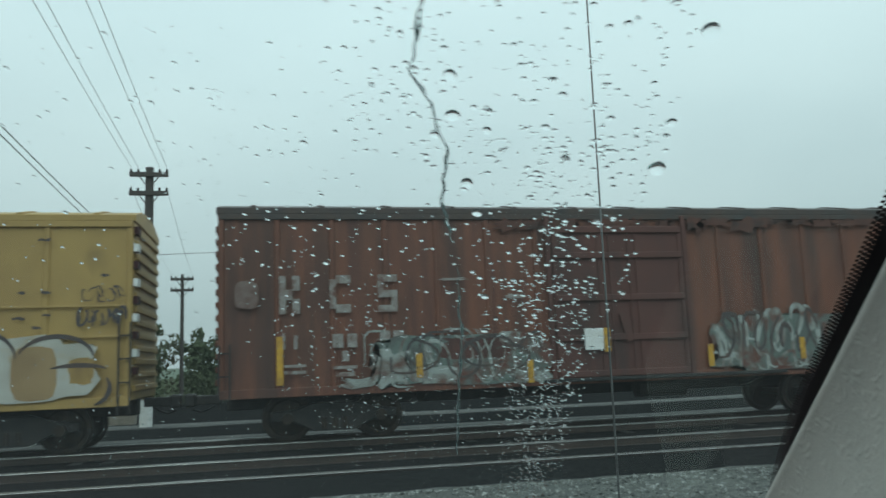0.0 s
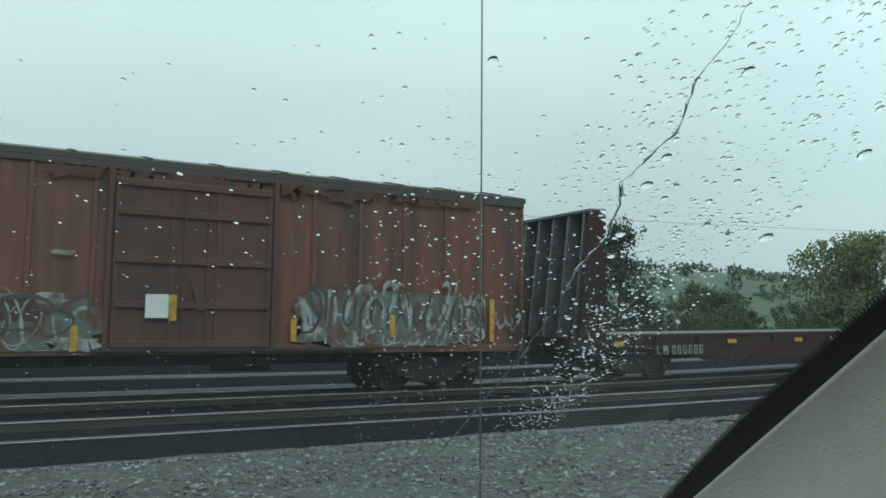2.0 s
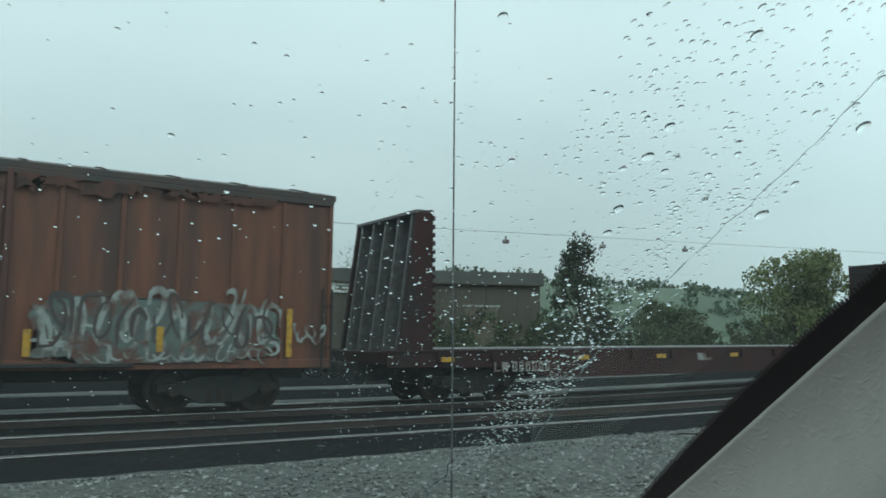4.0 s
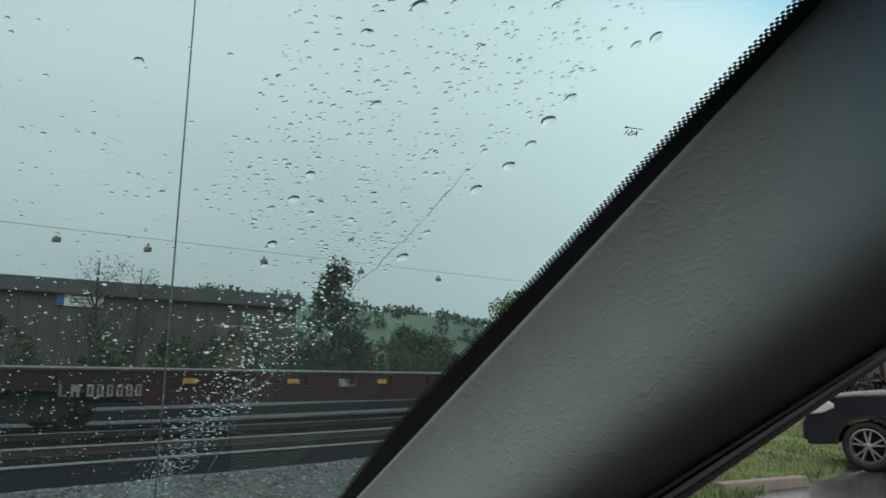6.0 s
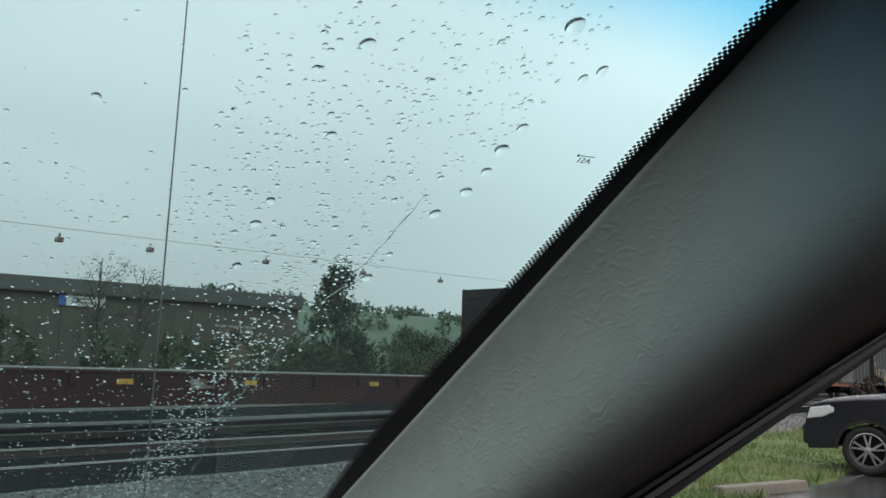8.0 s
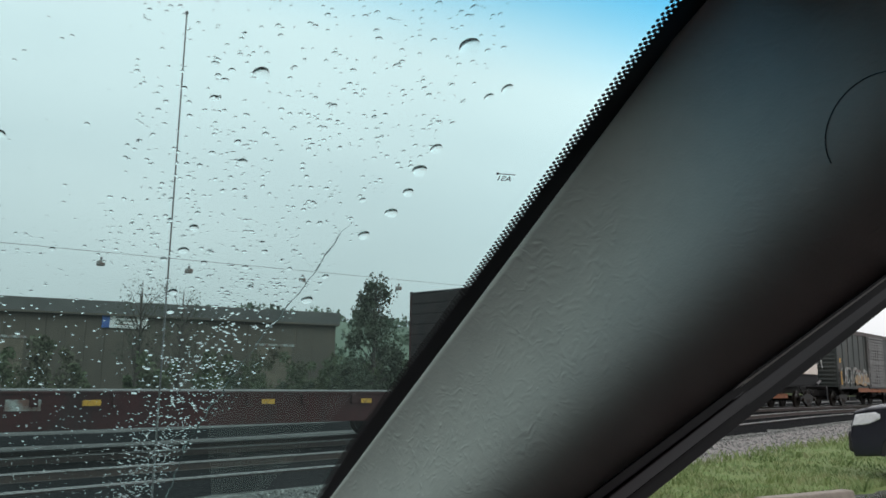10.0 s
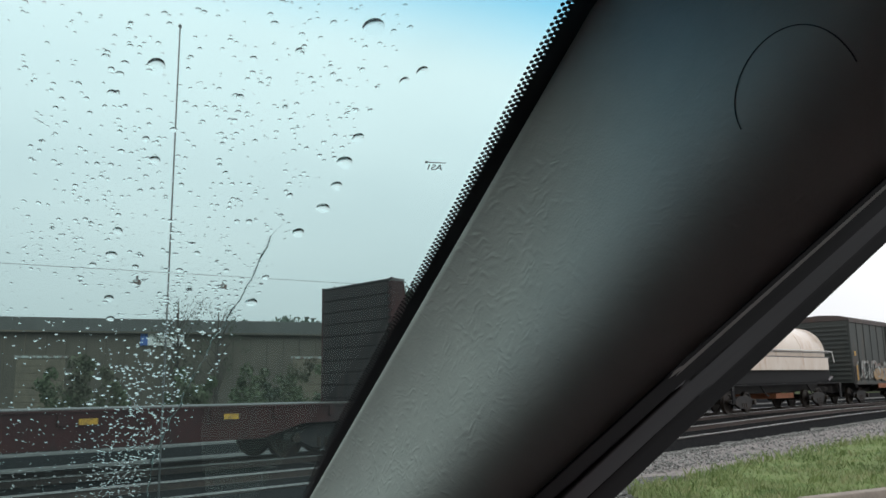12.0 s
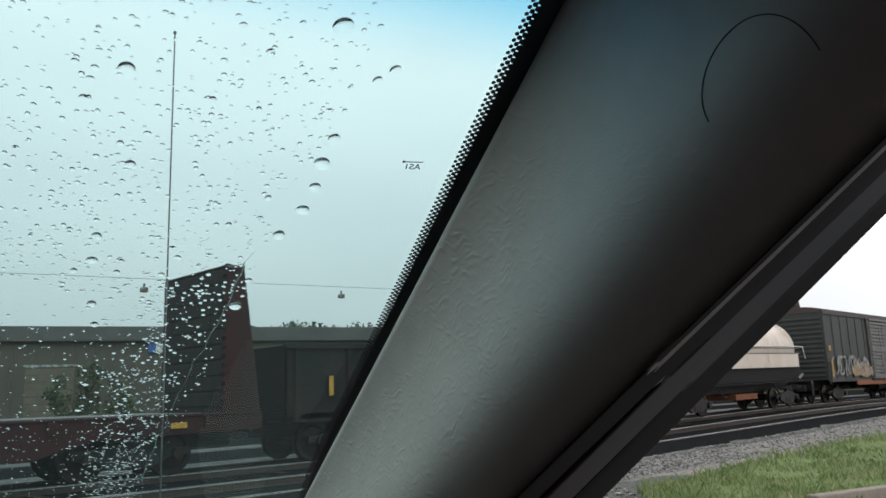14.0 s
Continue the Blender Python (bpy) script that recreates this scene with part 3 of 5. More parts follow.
def ladder(car, x, y, z0, z1, width=.4, mat="black_steel"):
    bm = bmesh.new()
    for dx in (0, width):
        slab(x + dx - .015, x + dx + .015, y - .02, y + .01, z0, z1, bm=bm)
    z = z0 + .15
    while z < z1:
        slab(x, x + width, y - .03, y - .005, z - .012, z + .012, bm=bm)
        z += .42
    part("ladder", bm, mat, car)


def scrawl(seed, x0, x1, z0, z1, y, count, width, wander=1.0):
    """Spray strokes: ribbons that curl over a wall, a few millimetres proud of it."""
    rnd = random.Random(seed)
    bm = bmesh.new()
    for i in range(count):
        cx, cz = x0 + (x1 - x0) * (i + .5 * rnd.random() + .25) / count, z0 + (z1 - z0) * rnd.uniform(.3, .7)
        rx, rz = (x1 - x0) / count * rnd.uniform(.4, 1.0) * wander, (z1 - z0) * rnd.uniform(.25, .52)
        a0, a1, lean = rnd.uniform(0, 6.3), rnd.uniform(2.5, 5.5), rnd.uniform(-.4, .4)
        w = width * rnd.uniform(.6, 1.4)
        prev = None
        for k in range(15):
            a = a0 + a1 * k / 14
            px, pz = cx + rx * math.cos(a) + lean * rz * math.sin(a), cz + rz * math.sin(a)
            px, pz = min(x1, max(x0, px)), min(z1, max(z0, pz))
            ww = w * (.5 + .5 * math.sin(3.1 * k / 14))
            off = y - 0.0004 * (i % 7)
            q = (bm.verts.new((px - ww * math.cos(a), off, pz - ww * math.sin(a) - ww * .3)), bm.verts.new((px + ww * math.cos(a), off, pz + ww * math.sin(a) + ww * .3)))
            if prev and (q[0].co - prev[0].co).length > 1e-4:
                bm.faces.new((prev[0], q[0], q[1], prev[1]))
            prev = q
    return bm


def blotch(seed, x0, x1, z0, z1, y, rough=.18, n_=44):
    """A painted patch with an uneven outline."""
    rnd = random.Random(seed)
    bm = bmesh.new()
    cx, cz, hx, hz = (x0 + x1) / 2, (z0 + z1) / 2, (x1 - x0) / 2, (z1 - z0) / 2
    vs = []
    for i in range(n_):
        a = 2 * math.pi * i / n_
        r = 1 + rough * (noise.noise((3 * math.cos(a) + seed, 3 * math.sin(a), seed)) * 1.4 - .3 + rnd.uniform(-.25, .25))
        c, s = math.cos(a), math.sin(a)
        vs.append(bm.verts.new((cx + hx * r * math.copysign(abs(c) ** .55, c), y, cz + hz * r * math.copysign(abs(s) ** .55, s))))
    f = bm.faces.new(vs)
    bmesh.ops.triangulate(bm, faces=[f])
    return bm


def blocks(items, y, bm=None):
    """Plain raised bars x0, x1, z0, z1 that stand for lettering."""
    bm = bm or bmesh.new()
    for x0, x1, z0, z1 in items:
        slab(x0, x1, y - .004, y + .004, z0, z1, bm=bm)
    return bm


def boxcar(name, length, top, paint, door_paint, roof_paint, label, sill=1.0, side=1.53, door=None, ribs=18, group=""):
    car = empty(name)
    tagged(car, label, "railway car", "cars of the passing train")
    eave = top - 0.13
    part("body", slab(0, length, -side + .05, side - .05, sill, eave, .012), paint, car)
    # roof with raised seams and an overhanging eave rail
    part("roof", prism(((-side + .0, eave - .05), (side, eave - .05), (side, eave + .07), (side * .5, top + .12), (0, top + .17), (-side * .5, top + .12), (-side, eave + .07)), "x", -.03, length + .03, .01), roof_paint, car)
    k = max(6, int(length / 1.22))
    me = mesh_of("roof_seam", prism(((-side + .01, .05), (-side + .01, .12), (-side * .5, .29), (0, .34), (side * .5, .29), (side - .01, .12), (side - .01, .05)), "x", -.05, .05), roof_paint)
    for i in range(k):
        piece("roof_seam", me, car, pose(length * (i + .5) / k, 0, eave - .015))
    # side posts
    rib = mesh_of("side_post", prism(((-.055, 0), (.055, 0), (.038, -.035), (-.038, -.035)), "z", sill + .03, eave - .06), paint)
    for i in range(ribs + 1):
        x = .06 + (length - .12) * i / ribs
        if door and door[0] - .2 < x < door[1] + .2:
            continue
        for s in (-1, 1):
            piece("side_post", rib, car, pose(x, s * (side - .05), 0, 0, 0, 0 if s < 0 else 180))
    for s in (-1, 1):
        y0, y1 = sorted((s * (side - .06), s * (side + .005)))
        part("side_sill", slab(.02, length - .02, y0, y1, sill - .10, sill + .07, .01), paint, car)
        part("top_chord", slab(.02, length - .02, y0, y1, eave - .16, eave - .05, .01), roof_paint, car)
    # corrugated ends
    for x, d in ((0, -1), (length, 1)):
        bm = bmesh.new()
        z = sill + .15
        while z < eave - .2:
            x0, x1 = sorted((x, x + d * .05))
            slab(x0, x1, -side + .15, side - .15, z, z + .12, .02, bm)
            z += .24
        part("end_corrugation", bm, paint, car)
        ladder(car, x - .22 if d > 0 else x + .02, -side - .01, sill - .25, eave - 1.9 if d > 0 else sill + .9, .2)
    if door:
        d0, d1 = door
        dr = part("door", slab(d0, d1, -side - .05, -side + .0, sill + .0, eave - .3, .01), door_paint, car, "plug door with raised cross bars")
        h = eave - .3 - sill
        for u in (.03, .26, .52, .80, .97):
            part("door_bar", slab(d0 + .04, d1 - .04, -side - .11, -side - .05, sill + h * u - .065, sill + h * u + .065, .015), door_paint, dr)
        for u in (.02, .35, .64, .98):
            x = d0 + (d1 - d0) * u
            part("door_post", slab(x - .05, x + .05, -side - .075, -side - .05, sill + .04, eave - .34, .01), door_paint, dr)
        for u in (.42, .57):
            x = d0 + (d1 - d0) * u
            part("lock_rod", rod((x, -side - .10, sill + .1), (x, -side - .10, eave - .5), .018, seg=8), door_paint, dr)
        part("lock_handle", prism(((d0 + 1.35, sill + 1.3), (d0 + 1.55, sill + 1.3), (d0 + 1.65, sill + .75), (d0 + 1.5, sill + .7)), "y", -side - .12, -side - .09), door_paint, dr)
        part("door_track", slab(d0 - .3, d1 + 2.2, -side - .10, -side - .02, sill - .05, sill + .02, .01), "black_steel", car)
        for x in (d0 - .12, d1 + .02):
            part("door_frame_post", slab(x, x + .10, -side - .05, -side + .02, sill, eave - .08, .012), door_paint, car)
    # underframe
    part("centre_sill", slab(.1, length - .1, -.25, .25, .62, sill + .0, .02), "black_steel", car)
    for x in (3.9, length / 2 - 1.5, length / 2 + 1.2, length - 4.2):
        part("crossbearer", prism(((-side + .1, sill - .02), (side - .1, sill - .02), (.3, .66), (-.3, .66)), "x", x, x + .12), "black_steel", car)
    part("brake_reservoir", rod((length * .55, -.8, .72), (length * .55 + 1.1, -.8, .72), .2, seg=16), "black_steel", car)
    truck(car, 2.15), truck(car, length - 2.15)
    couplers(car, length)
    return car


def red_boxcar():
    car = boxcar("boxcar", 15.55, 4.52, "box_red", "box_door", "roof_metal", "rust-red boxcar with white graffiti and faded white lettering", sill=.98, door=(6.55, 9.45), ribs=15)
    y = -1.537
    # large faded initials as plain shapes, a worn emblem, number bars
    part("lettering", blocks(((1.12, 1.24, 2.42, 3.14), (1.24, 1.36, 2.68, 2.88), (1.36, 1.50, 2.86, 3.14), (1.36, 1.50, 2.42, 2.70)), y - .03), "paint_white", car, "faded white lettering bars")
    part("lettering", blocks(((2.06, 2.18, 2.50, 3.06), (2.18, 2.46, 2.98, 3.14), (2.18, 2.46, 2.42, 2.58)), y - .03), "paint_white", car)
    part("lettering", blocks(((2.98, 3.36, 3.0, 3.14), (2.98, 3.10, 2.80, 3.0), (2.98, 3.36, 2.70, 2.84), (3.24, 3.36, 2.54, 2.70), (2.98, 3.36, 2.42, 2.55)), y - .03), "paint_white", car)
    part("emblem", blotch(5, .30, .74, 2.53, 3.06, y - .035, .06), "emblem", car, "worn pale emblem patch")
    part("number_bar", blocks(((1.15, 1.22, 1.76, 2.02), (1.38, 1.45, 1.76, 2.02), (2.1, 2.3, 1.76, 2.02), (2.38, 2.56, 1.76, 2.02), (3.0, 3.2, 1.8, 2.06), (3.26, 3.46, 1.8, 2.06)), y - .028), "paint_white", car)
    part("data_bar", blocks(((1.2, 1.6, 1.42, 1.47), (1.2, 1.6, 1.30, 1.36), (2.1, 2.55, 1.36, 1.42), (2.15, 2.5, 1.22, 1.30), (2.28, 2.4, 1.5, 1.7)), y - .028), "paint_white", car)
    part("paint_splash", blotch(31, 2.25, 3.0, 1.0, 1.18, y - .03, .5), "tag_pale", car)
    for x, z0, z1 in ((1.12, 1.1, 2.0), (3.75, 1.14, 1.6), (5.98, .95, 1.40), (9.93, 1.12, 1.58), (12.1, 1.2, 1.66), (14.6, 1.1, 2.06)):
        part("yellow_marker", slab(x - .06, x + .06, y - .048, y - .032, z0, z1, .003), "marker", car, "yellow reflective strip")
    part("placard", slab(7.12, 7.52, y - .135, y - .122, 1.55, 1.98), "white_paint", car, "white paper placard on the door")
    part("placard_marker", slab(7.53, 7.66, y - .135, y - .122, 1.5, 1.98), "marker", car)
    # graffiti
    part("graffiti_ground", blotch(2, 2.75, 6.45, .96, 1.98, y - .033, .2), "tag_teal", car, "grey-green graffiti on the lower side")
    part("graffiti", scrawl(8, 2.7, 6.3, .98, 2.05, y - .038, 12, .022, 1.6), "tag_pale", car, "pale curling graffiti strokes")
    part("graffiti_block", blotch(71, 2.75, 3.6, .98, 1.75, y - .0345, .4), "tag_pale", car)
    part("graffiti_block", blotch(72, 3.5, 4.6, 1.0, 1.35, y - .0355, .4), "tag_pale", car)
    part("graffiti_block", blotch(73, 5.6, 6.5, .96, 1.2, y - .0352, .35), "tag_pale", car)
    part("graffiti_shade", blotch(74, 4.2, 5.6, 1.45, 1.9, y - .0362, .35), "box_door", car)
    part("graffiti_shade", scrawl(11, 3.2, 6.2, 1.1, 2.0, y - .046, 7, .03, 1.8), "tag_dark", car)
    part("graffiti_block", blotch(7, 5.35, 5.8, 1.75, 1.98, y - .047, .1), "tag_pale", car)
    part("graffiti_ground", blotch(3, 9.95, 14.45, .98, 2.2, y - .033, .14), "tag_teal", car)
    # a row of leaning block letters in thick pale outline, with dark inner strokes
    rnd = random.Random(5)
    for i in range(7):
        x0, zt = 10.0 + .63 * i, 2.2 + .22 * rnd.random()
        part("graffiti_letter", scrawl(200 + i, x0, x0 + .62, 1.25, zt, y - .040, 3, .055, 1.15), "tag_pale", car, "pale outlined graffiti letter")
        part("graffiti_shade", scrawl(230 + i, x0 + .1, x0 + .6, 1.3, zt - .15, y - .046, 2, .04, 1.0), "tag_dark", car)
        part("graffiti_drip", scrawl(260 + i, x0, x0 + .6, .98, 1.4, y - .043, 3, .03, .9), "tag_pale", car)
    part("graffiti", scrawl(24, 14.7, 15.4, 1.35, 1.75, y - .038, 5, .025, .8), "tag_pale", car)
    for i in range(17):
        x = 5.2 + .52 * i + .2 * rnd.random()
        part("soot_stain", blotch(300 + i, x, x + .35 + .5 * rnd.random(), 4.08 - .14 * rnd.random(), 4.26, y - .037 + .0006 * (i % 5), .7, 26), "soot", car)
    part("scratch", blotch(61, 5.55, 5.95, 2.62, 2.72, y - .037, .5), "paint_white", car)
    part("scratch", blotch(62, 4.2, 4.75, 3.0, 3.06, y - .037, .6), "paint_white", car)
    return car, -0.66


def yellow_boxcar():
    car = boxcar("boxcar", 15.6, 4.38, "yellow_car", "yellow_car", "yellow_car", "mustard-yellow boxcar with dark scribbles and white graffiti", sill=.95, door=(6.4, 9.2), ribs=11)
    y = -1.537
    part("graffiti", blotch(41, 12.2, 15.05, .97, 2.12, y - .036, .12), "tag_white", car, "white bubble graffiti with dark outlines")
    part("graffiti_fill", blotch(42, 13.62, 14.38, 1.0, 1.96, y - .0405, .05), "tag_tan", car, "tan paint patch over the graffiti")
    part("graffiti_fill", blotch(48, 14.55, 15.0, 1.25, 1.75, y - .0405, .2), "yellow_car", car)
    bm = bmesh.new()
    for cx, cz, rx, rz, a0, a1 in ((13.2, 1.7, .5, .5, .1, 3.0), (14.35, 1.72, .62, .40, .1, 2.9), (14.7, 1.5, .5, .10, .2, 2.6), (13.1, 1.3, .35, .3, 3.2, 6.0), (14.95, 1.2, .3, .3, -1.4, .6)):
        prev = None
        for k in range(19):
            a = a0 + (a1 - a0) * k / 18
            w = .028 * (.5 + math.sin(math.pi * k / 18))
            q = [bm.verts.new((cx + (rx + d) * math.cos(a), y - .045, cz + (rz + d) * math.sin(a))) for d in (-w, w)]
            if prev:
                bm.faces.new((prev[0], q[0], q[1], prev[1]))
            prev = q
    part("graffiti_line", bm, "tag_dark", car)
    part("graffiti_line", scrawl(44, 14.75, 15.5, 2.72, 3.0, y - .036, 9, .016, 1.3), "tag_dark", car, "dark scribbled tag")
    part("graffiti_line", scrawl(46, 14.7, 15.5, 2.3, 2.62, y - .036, 12, .028, 1.2), "tag_dark", car)
    part("graffiti_line", scrawl(45, 11.8, 13.3, 2.2, 3.6, y - .036, 8, .026, .7), "tag_dark", car)
    for i, (x, z) in enumerate(((14.1, 3.85), (14.15, 2.9), (13.75, 2.9), (14.05, 2.28), (13.7, 2.45), (14.15, 2.5), (14.9, 1.95), (15.15, 3.2))):
        part("paint_chip", blotch(80 + i, x - .12 + .03 * (i % 3), x + .12 - .02 * (i % 4), z - .03, z + .03, y - .036, .6, 18), "tag_dark", car)
    for z in (2.1, 2.65):
        part("side_rail", slab(12.0, 15.5, y - .008, y + .02, z - .02, z + .02, .006), "yellow_car", car)
    for i in range(9):
        part("hazard_stripe", slab(15.6, 15.68, -1.5, -1.2, 1.4 + .32 * i, 1.54 + .32 * i), "white_paint" if i % 2 else "flat_red", car)
    return car, -17.75


def flatcar():
    car = empty("bulkhead_flatcar")
    tagged(car, "dark red bulkhead flatcar, empty, with tall end bulkheads", "railway car", "cars of the passing train")
    ln = 23.75
    part("frame", slab(0, ln, -1.46, 1.46, .92, 1.2, .02), "flat_red", car)
    for s in (-1, 1):
        pts = ((0, 1.2), (ln, 1.2), (ln, .86), (ln - 3.6, .80), (ln - 4.6, .52), (4.6, .52), (3.6, .80), (0, .86))
        y0, y1 = sorted((s * 1.46, s * 1.53))
        part("side_sill", prism(pts, "y", y0, y1, .008), "flat_red", car)
        part("sill_flange", slab(.05, ln - .05, y0 - .03, y1 + .03, 1.18, 1.225, .008), "flat_red", car)
        for i in range(15):
            x = 1.3 + i * (ln - 2.6) / 14
            part("stake_pocket", slab(x - .07, x + .07, min(s * 1.53, s * 1.60), max(s * 1.53, s * 1.60), .95, 1.17, .01), "flat_red", car)
    me = mesh_of("deck_plank", slab(-.11, .11, -1.42, 1.42, 1.2, 1.245, .006), "deck_wood")
    x = 1.4
    while x < ln - 1.3:
        piece("deck_plank", me, car, pose(x, 0, 0))
        x += .232
    part("centre_sill", slab(.1, ln - .1, -.3, .3, .5, .92, .02), "black_steel", car)
    for d, face in ((1, 1.15), (-1, ln - .9)):
        bk = part("bulkhead", slab(min(face, face - d * .08), max(face, face - d * .08), -1.42, 1.42, 1.2, 4.36, .01), "rack_dark", car, "dark tall bulkhead with ribs")
        for s in (-1, 1):
            y0, y1 = sorted((s * 1.42, s * 1.52))
            part("bulkhead_side", prism(((face, 1.2), (face, 4.4), (face - d * .42, 4.34), (face - d * .86, 1.2)), "y", y0, y1, .012), "flat_red", bk, "red tapered side plate")
        for i in range(5):
            y = -1.25 + i * 2.5 / 4
            part("bulkhead_rib", prism(((face - d * .08, 1.2), (face - d * .08, 4.32), (face - d * .40, 4.30), (face - d * .82, 1.2)), "y", y - .035, y + .035), "rack_light", bk)
        part("bulkhead_cap", slab(min(face, face - d * .44), max(face, face - d * .44), -1.52, 1.52, 4.30, 4.38, .012), "rack_light", bk)
        for i in range(9):
            z = 1.5 + i * .33
            part("bulkhead_board", slab(min(face + d * .0, face + d * .03), max(face, face + d * .03), -1.4, 1.4, z - .14, z + .14, .008), "rack_dark", bk)
        # saw-toothed edge strip
        bm = bmesh.new()
        for i in range(16):
            slab(min(face, face + d * .05), max(face, face + d * .05), -1.535, -1.44, 1.3 + .19 * i, 1.40 + .19 * i, bm=bm)
        part("lashing_ladder", bm, "flat_red", bk)
    for x in (1.47, 5.55, 8.36, 11.39, 15.36, 18.3, 21.8):
        part("yellow_marker", slab(x - .17, x + .17, -1.63, -1.615, .96, 1.07, .003), "marker", car, "yellow reflective strip")
    part("grey_plate", slab(9.9, 10.5, -1.545, -1.53, .88, 1.08), "tag_pale", car)
    y = -1.545
    items = [(2.82, 2.87, .70, .94), (2.87, 2.98, .70, .75), (3.05, 3.10, .70, .94), (3.10, 3.16, .80, .92), (3.16, 3.22, .70, .94)]
    for i in range(6):
        x = 3.36 + i * .2
        items += [(x, x + .13, .90, .94), (x, x + .13, .70, .74), (x, x + .04, .74, .90), (x + .09, x + .13, .74, .90)]
    part("number_bar", blocks(items, y), "paint_white", car, "white lettering bars on the sill")
    truck(car, 2.6), truck(car, ln - 2.6)
    couplers(car, ln)
    return car, 16.23


def gondola():
    car = empty("gondola_car")
    tagged(car, "dark low gondola car with ribbed steel sides", "railway car", "cars of the passing train")
    ln, top, sd = 15.4, 2.66, 1.48
    part("floor", slab(0, ln, -sd, sd, 1.0, 1.12), "gondola", car)
    for s in (-1, 1):
        y0, y1 = sorted((s * sd, s * (sd - .04)))
        part("side_wall", slab(0, ln, y0, y1, .92, top), "gondola", car)
        part("top_rail", slab(-.02, ln + .02, min(s * (sd - .06), s * (sd + .08)), max(s * (sd - .06), s * (sd + .08)), top - .08, top + .06, .015), "gondola", car)
        for i in range(11):
            x = .3 + i * (ln - .6) / 10
            part("side_post", prism(((x - .09, s * sd), (x + .09, s * sd), (x + .06, s * (sd + .09)), (x - .06, s * (sd + .09))), "z", .95, top - .08), "gondola", car)
    for x in (0, ln - .06):
        part("end_wall", slab(x, x + .06, -sd, sd, .95, top), "gondola", car)
    for x in (1.2, 4.8, 8.4):
        part("yellow_marker", slab(x - .06, x + .06, -sd - .105, -sd - .09, 1.5, 1.95), "marker", car, "yellow reflective strip")
    part("centre_sill", slab(.1, ln - .1, -.3, .3, .6, 1.0), "black_steel", car)
    truck(car, 2.1), truck(car, ln - 2.1)
    couplers(car, ln)
    return car, 40.6


def tank_car():
    car = empty("tank_car")
    tagged(car, "cream-white tank car with rust streaks on a black frame", "railway car", "cars of the passing train")
    ln, r, cz = 12.4, 1.30, 2.72
    m = Matrix.Translation((.55, 0, cz)) @ pose(0, 0, 0, 0, 90, 0)
    prof = [(.02, 0)] + [(r * math.sin(a), .75 * (1 - math.cos(a))) for a in (.3, .6, .9, 1.2, 1.57)] + [(r, 3), (r, 6), (r, 9), (r, 10.55)] + [(r * math.sin(a), 10.55 + .75 * math.cos(a)) for a in (1.2, .9, .6, .3)] + [(.02, 11.3)]
    part("tank", lathe(prof, m, 48), "tank", car, smooth=True)
    for x in (1.5, 4.2, 7.9, 10.6):
        part("tank_band", lathe(((r + .0, -.04), (r + .012, -.04), (r + .012, .04), (r, .04)), Matrix.Translation((x + .2, 0, cz)) @ pose(0, 0, 0, 0, 90, 0), 40), "tank", car)
    part("dome", lathe(((.5, -.2), (.5, .38), (.46, .46), (.1, .5)), Matrix.Translation((6.2, 0, cz + r)), 24), "tank", car)
    for s in (-1, 1):
        part("hand_rail", tube([(.35, s * 1.38, cz - .3), (.45, s * (r + .06), cz + .05), (1.2, s * (r + .06), cz + .08), (ln - 1.2, s * (r + .06), cz + .08), (ln - .45, s * (r + .06), cz + .05), (ln - .3, s * 1.38, cz - .5)], .022), "white_paint", car)
        part("running_board", slab(.2, ln - .2, min(s * 1.0, s * 1.14), max(s * 1.0, s * 1.14), 1.16, 1.24), "rubber", car)
    for x in (1.9, 6.2, ln - 1.9):
        part("saddle", prism(((-1.15, 1.2), (1.15, 1.2), (1.2, 1.78), (.7, 1.5), (-.7, 1.5), (-1.2, 1.78)), "x", x - .3, x + .3), "black_steel", car)
    part("centre_sill", slab(0, ln, -.4, .4, .8, 1.3, .02), "black_steel", car)
    for x in (.05, ln - .25):
        part("end_platform", slab(x, x + .2, -1.5, 1.5, 1.0, 1.2), "black_steel", car)
        part("step", slab(x, x + .25, -1.5, -1.45, .45, 1.1), "rubber", car)
    for s in (-1, 1):
        part("tank_skirt", slab(.95, ln - .95, min(s * 1.26, s * 1.325), max(s * 1.26, s * 1.325), 1.84, 2.46, .02), "tank", car)
        for z in (2.48, 2.72):
            part("jacket_seam", slab(.75, ln - .75, min(s * 1.27, s * 1.335), max(s * 1.27, s * 1.335), z - .022, z + .022, .006), "rack_light", car)
        part("frame_side", slab(.6, ln - .6, min(s * 1.16, s * 1.2), max(s * 1.16, s * 1.2), 1.24, 1.86, .01), "rubber", car)
        part("frame_flange", slab(.3, ln - .3, min(s * 1.16, s * 1.47), max(s * 1.16, s * 1.47), 1.16, 1.21, .006), "rubber", car)
        for x in (3.2, 8.4):
            part("brake_lever", tube([(x, s * 1.3, 1.15), (x + .5, s * 1.32, .75), (x + .8, s * 1.3, .7)], .035), "black_steel", car)
        part("drain_valve", rod((ln - 1.3, s * 1.35, 1.3), (ln - .9, s * 1.4, 1.5), .07, seg=12), "rack_light", car)
    part("rust_pan", slab(5.2, 7.2, -1.1, 1.1, .55, .78), "orange_sill", car)
    truck(car, 2.0), truck(car, ln - 2.0)
    couplers(car, ln)
    return car, 57.6


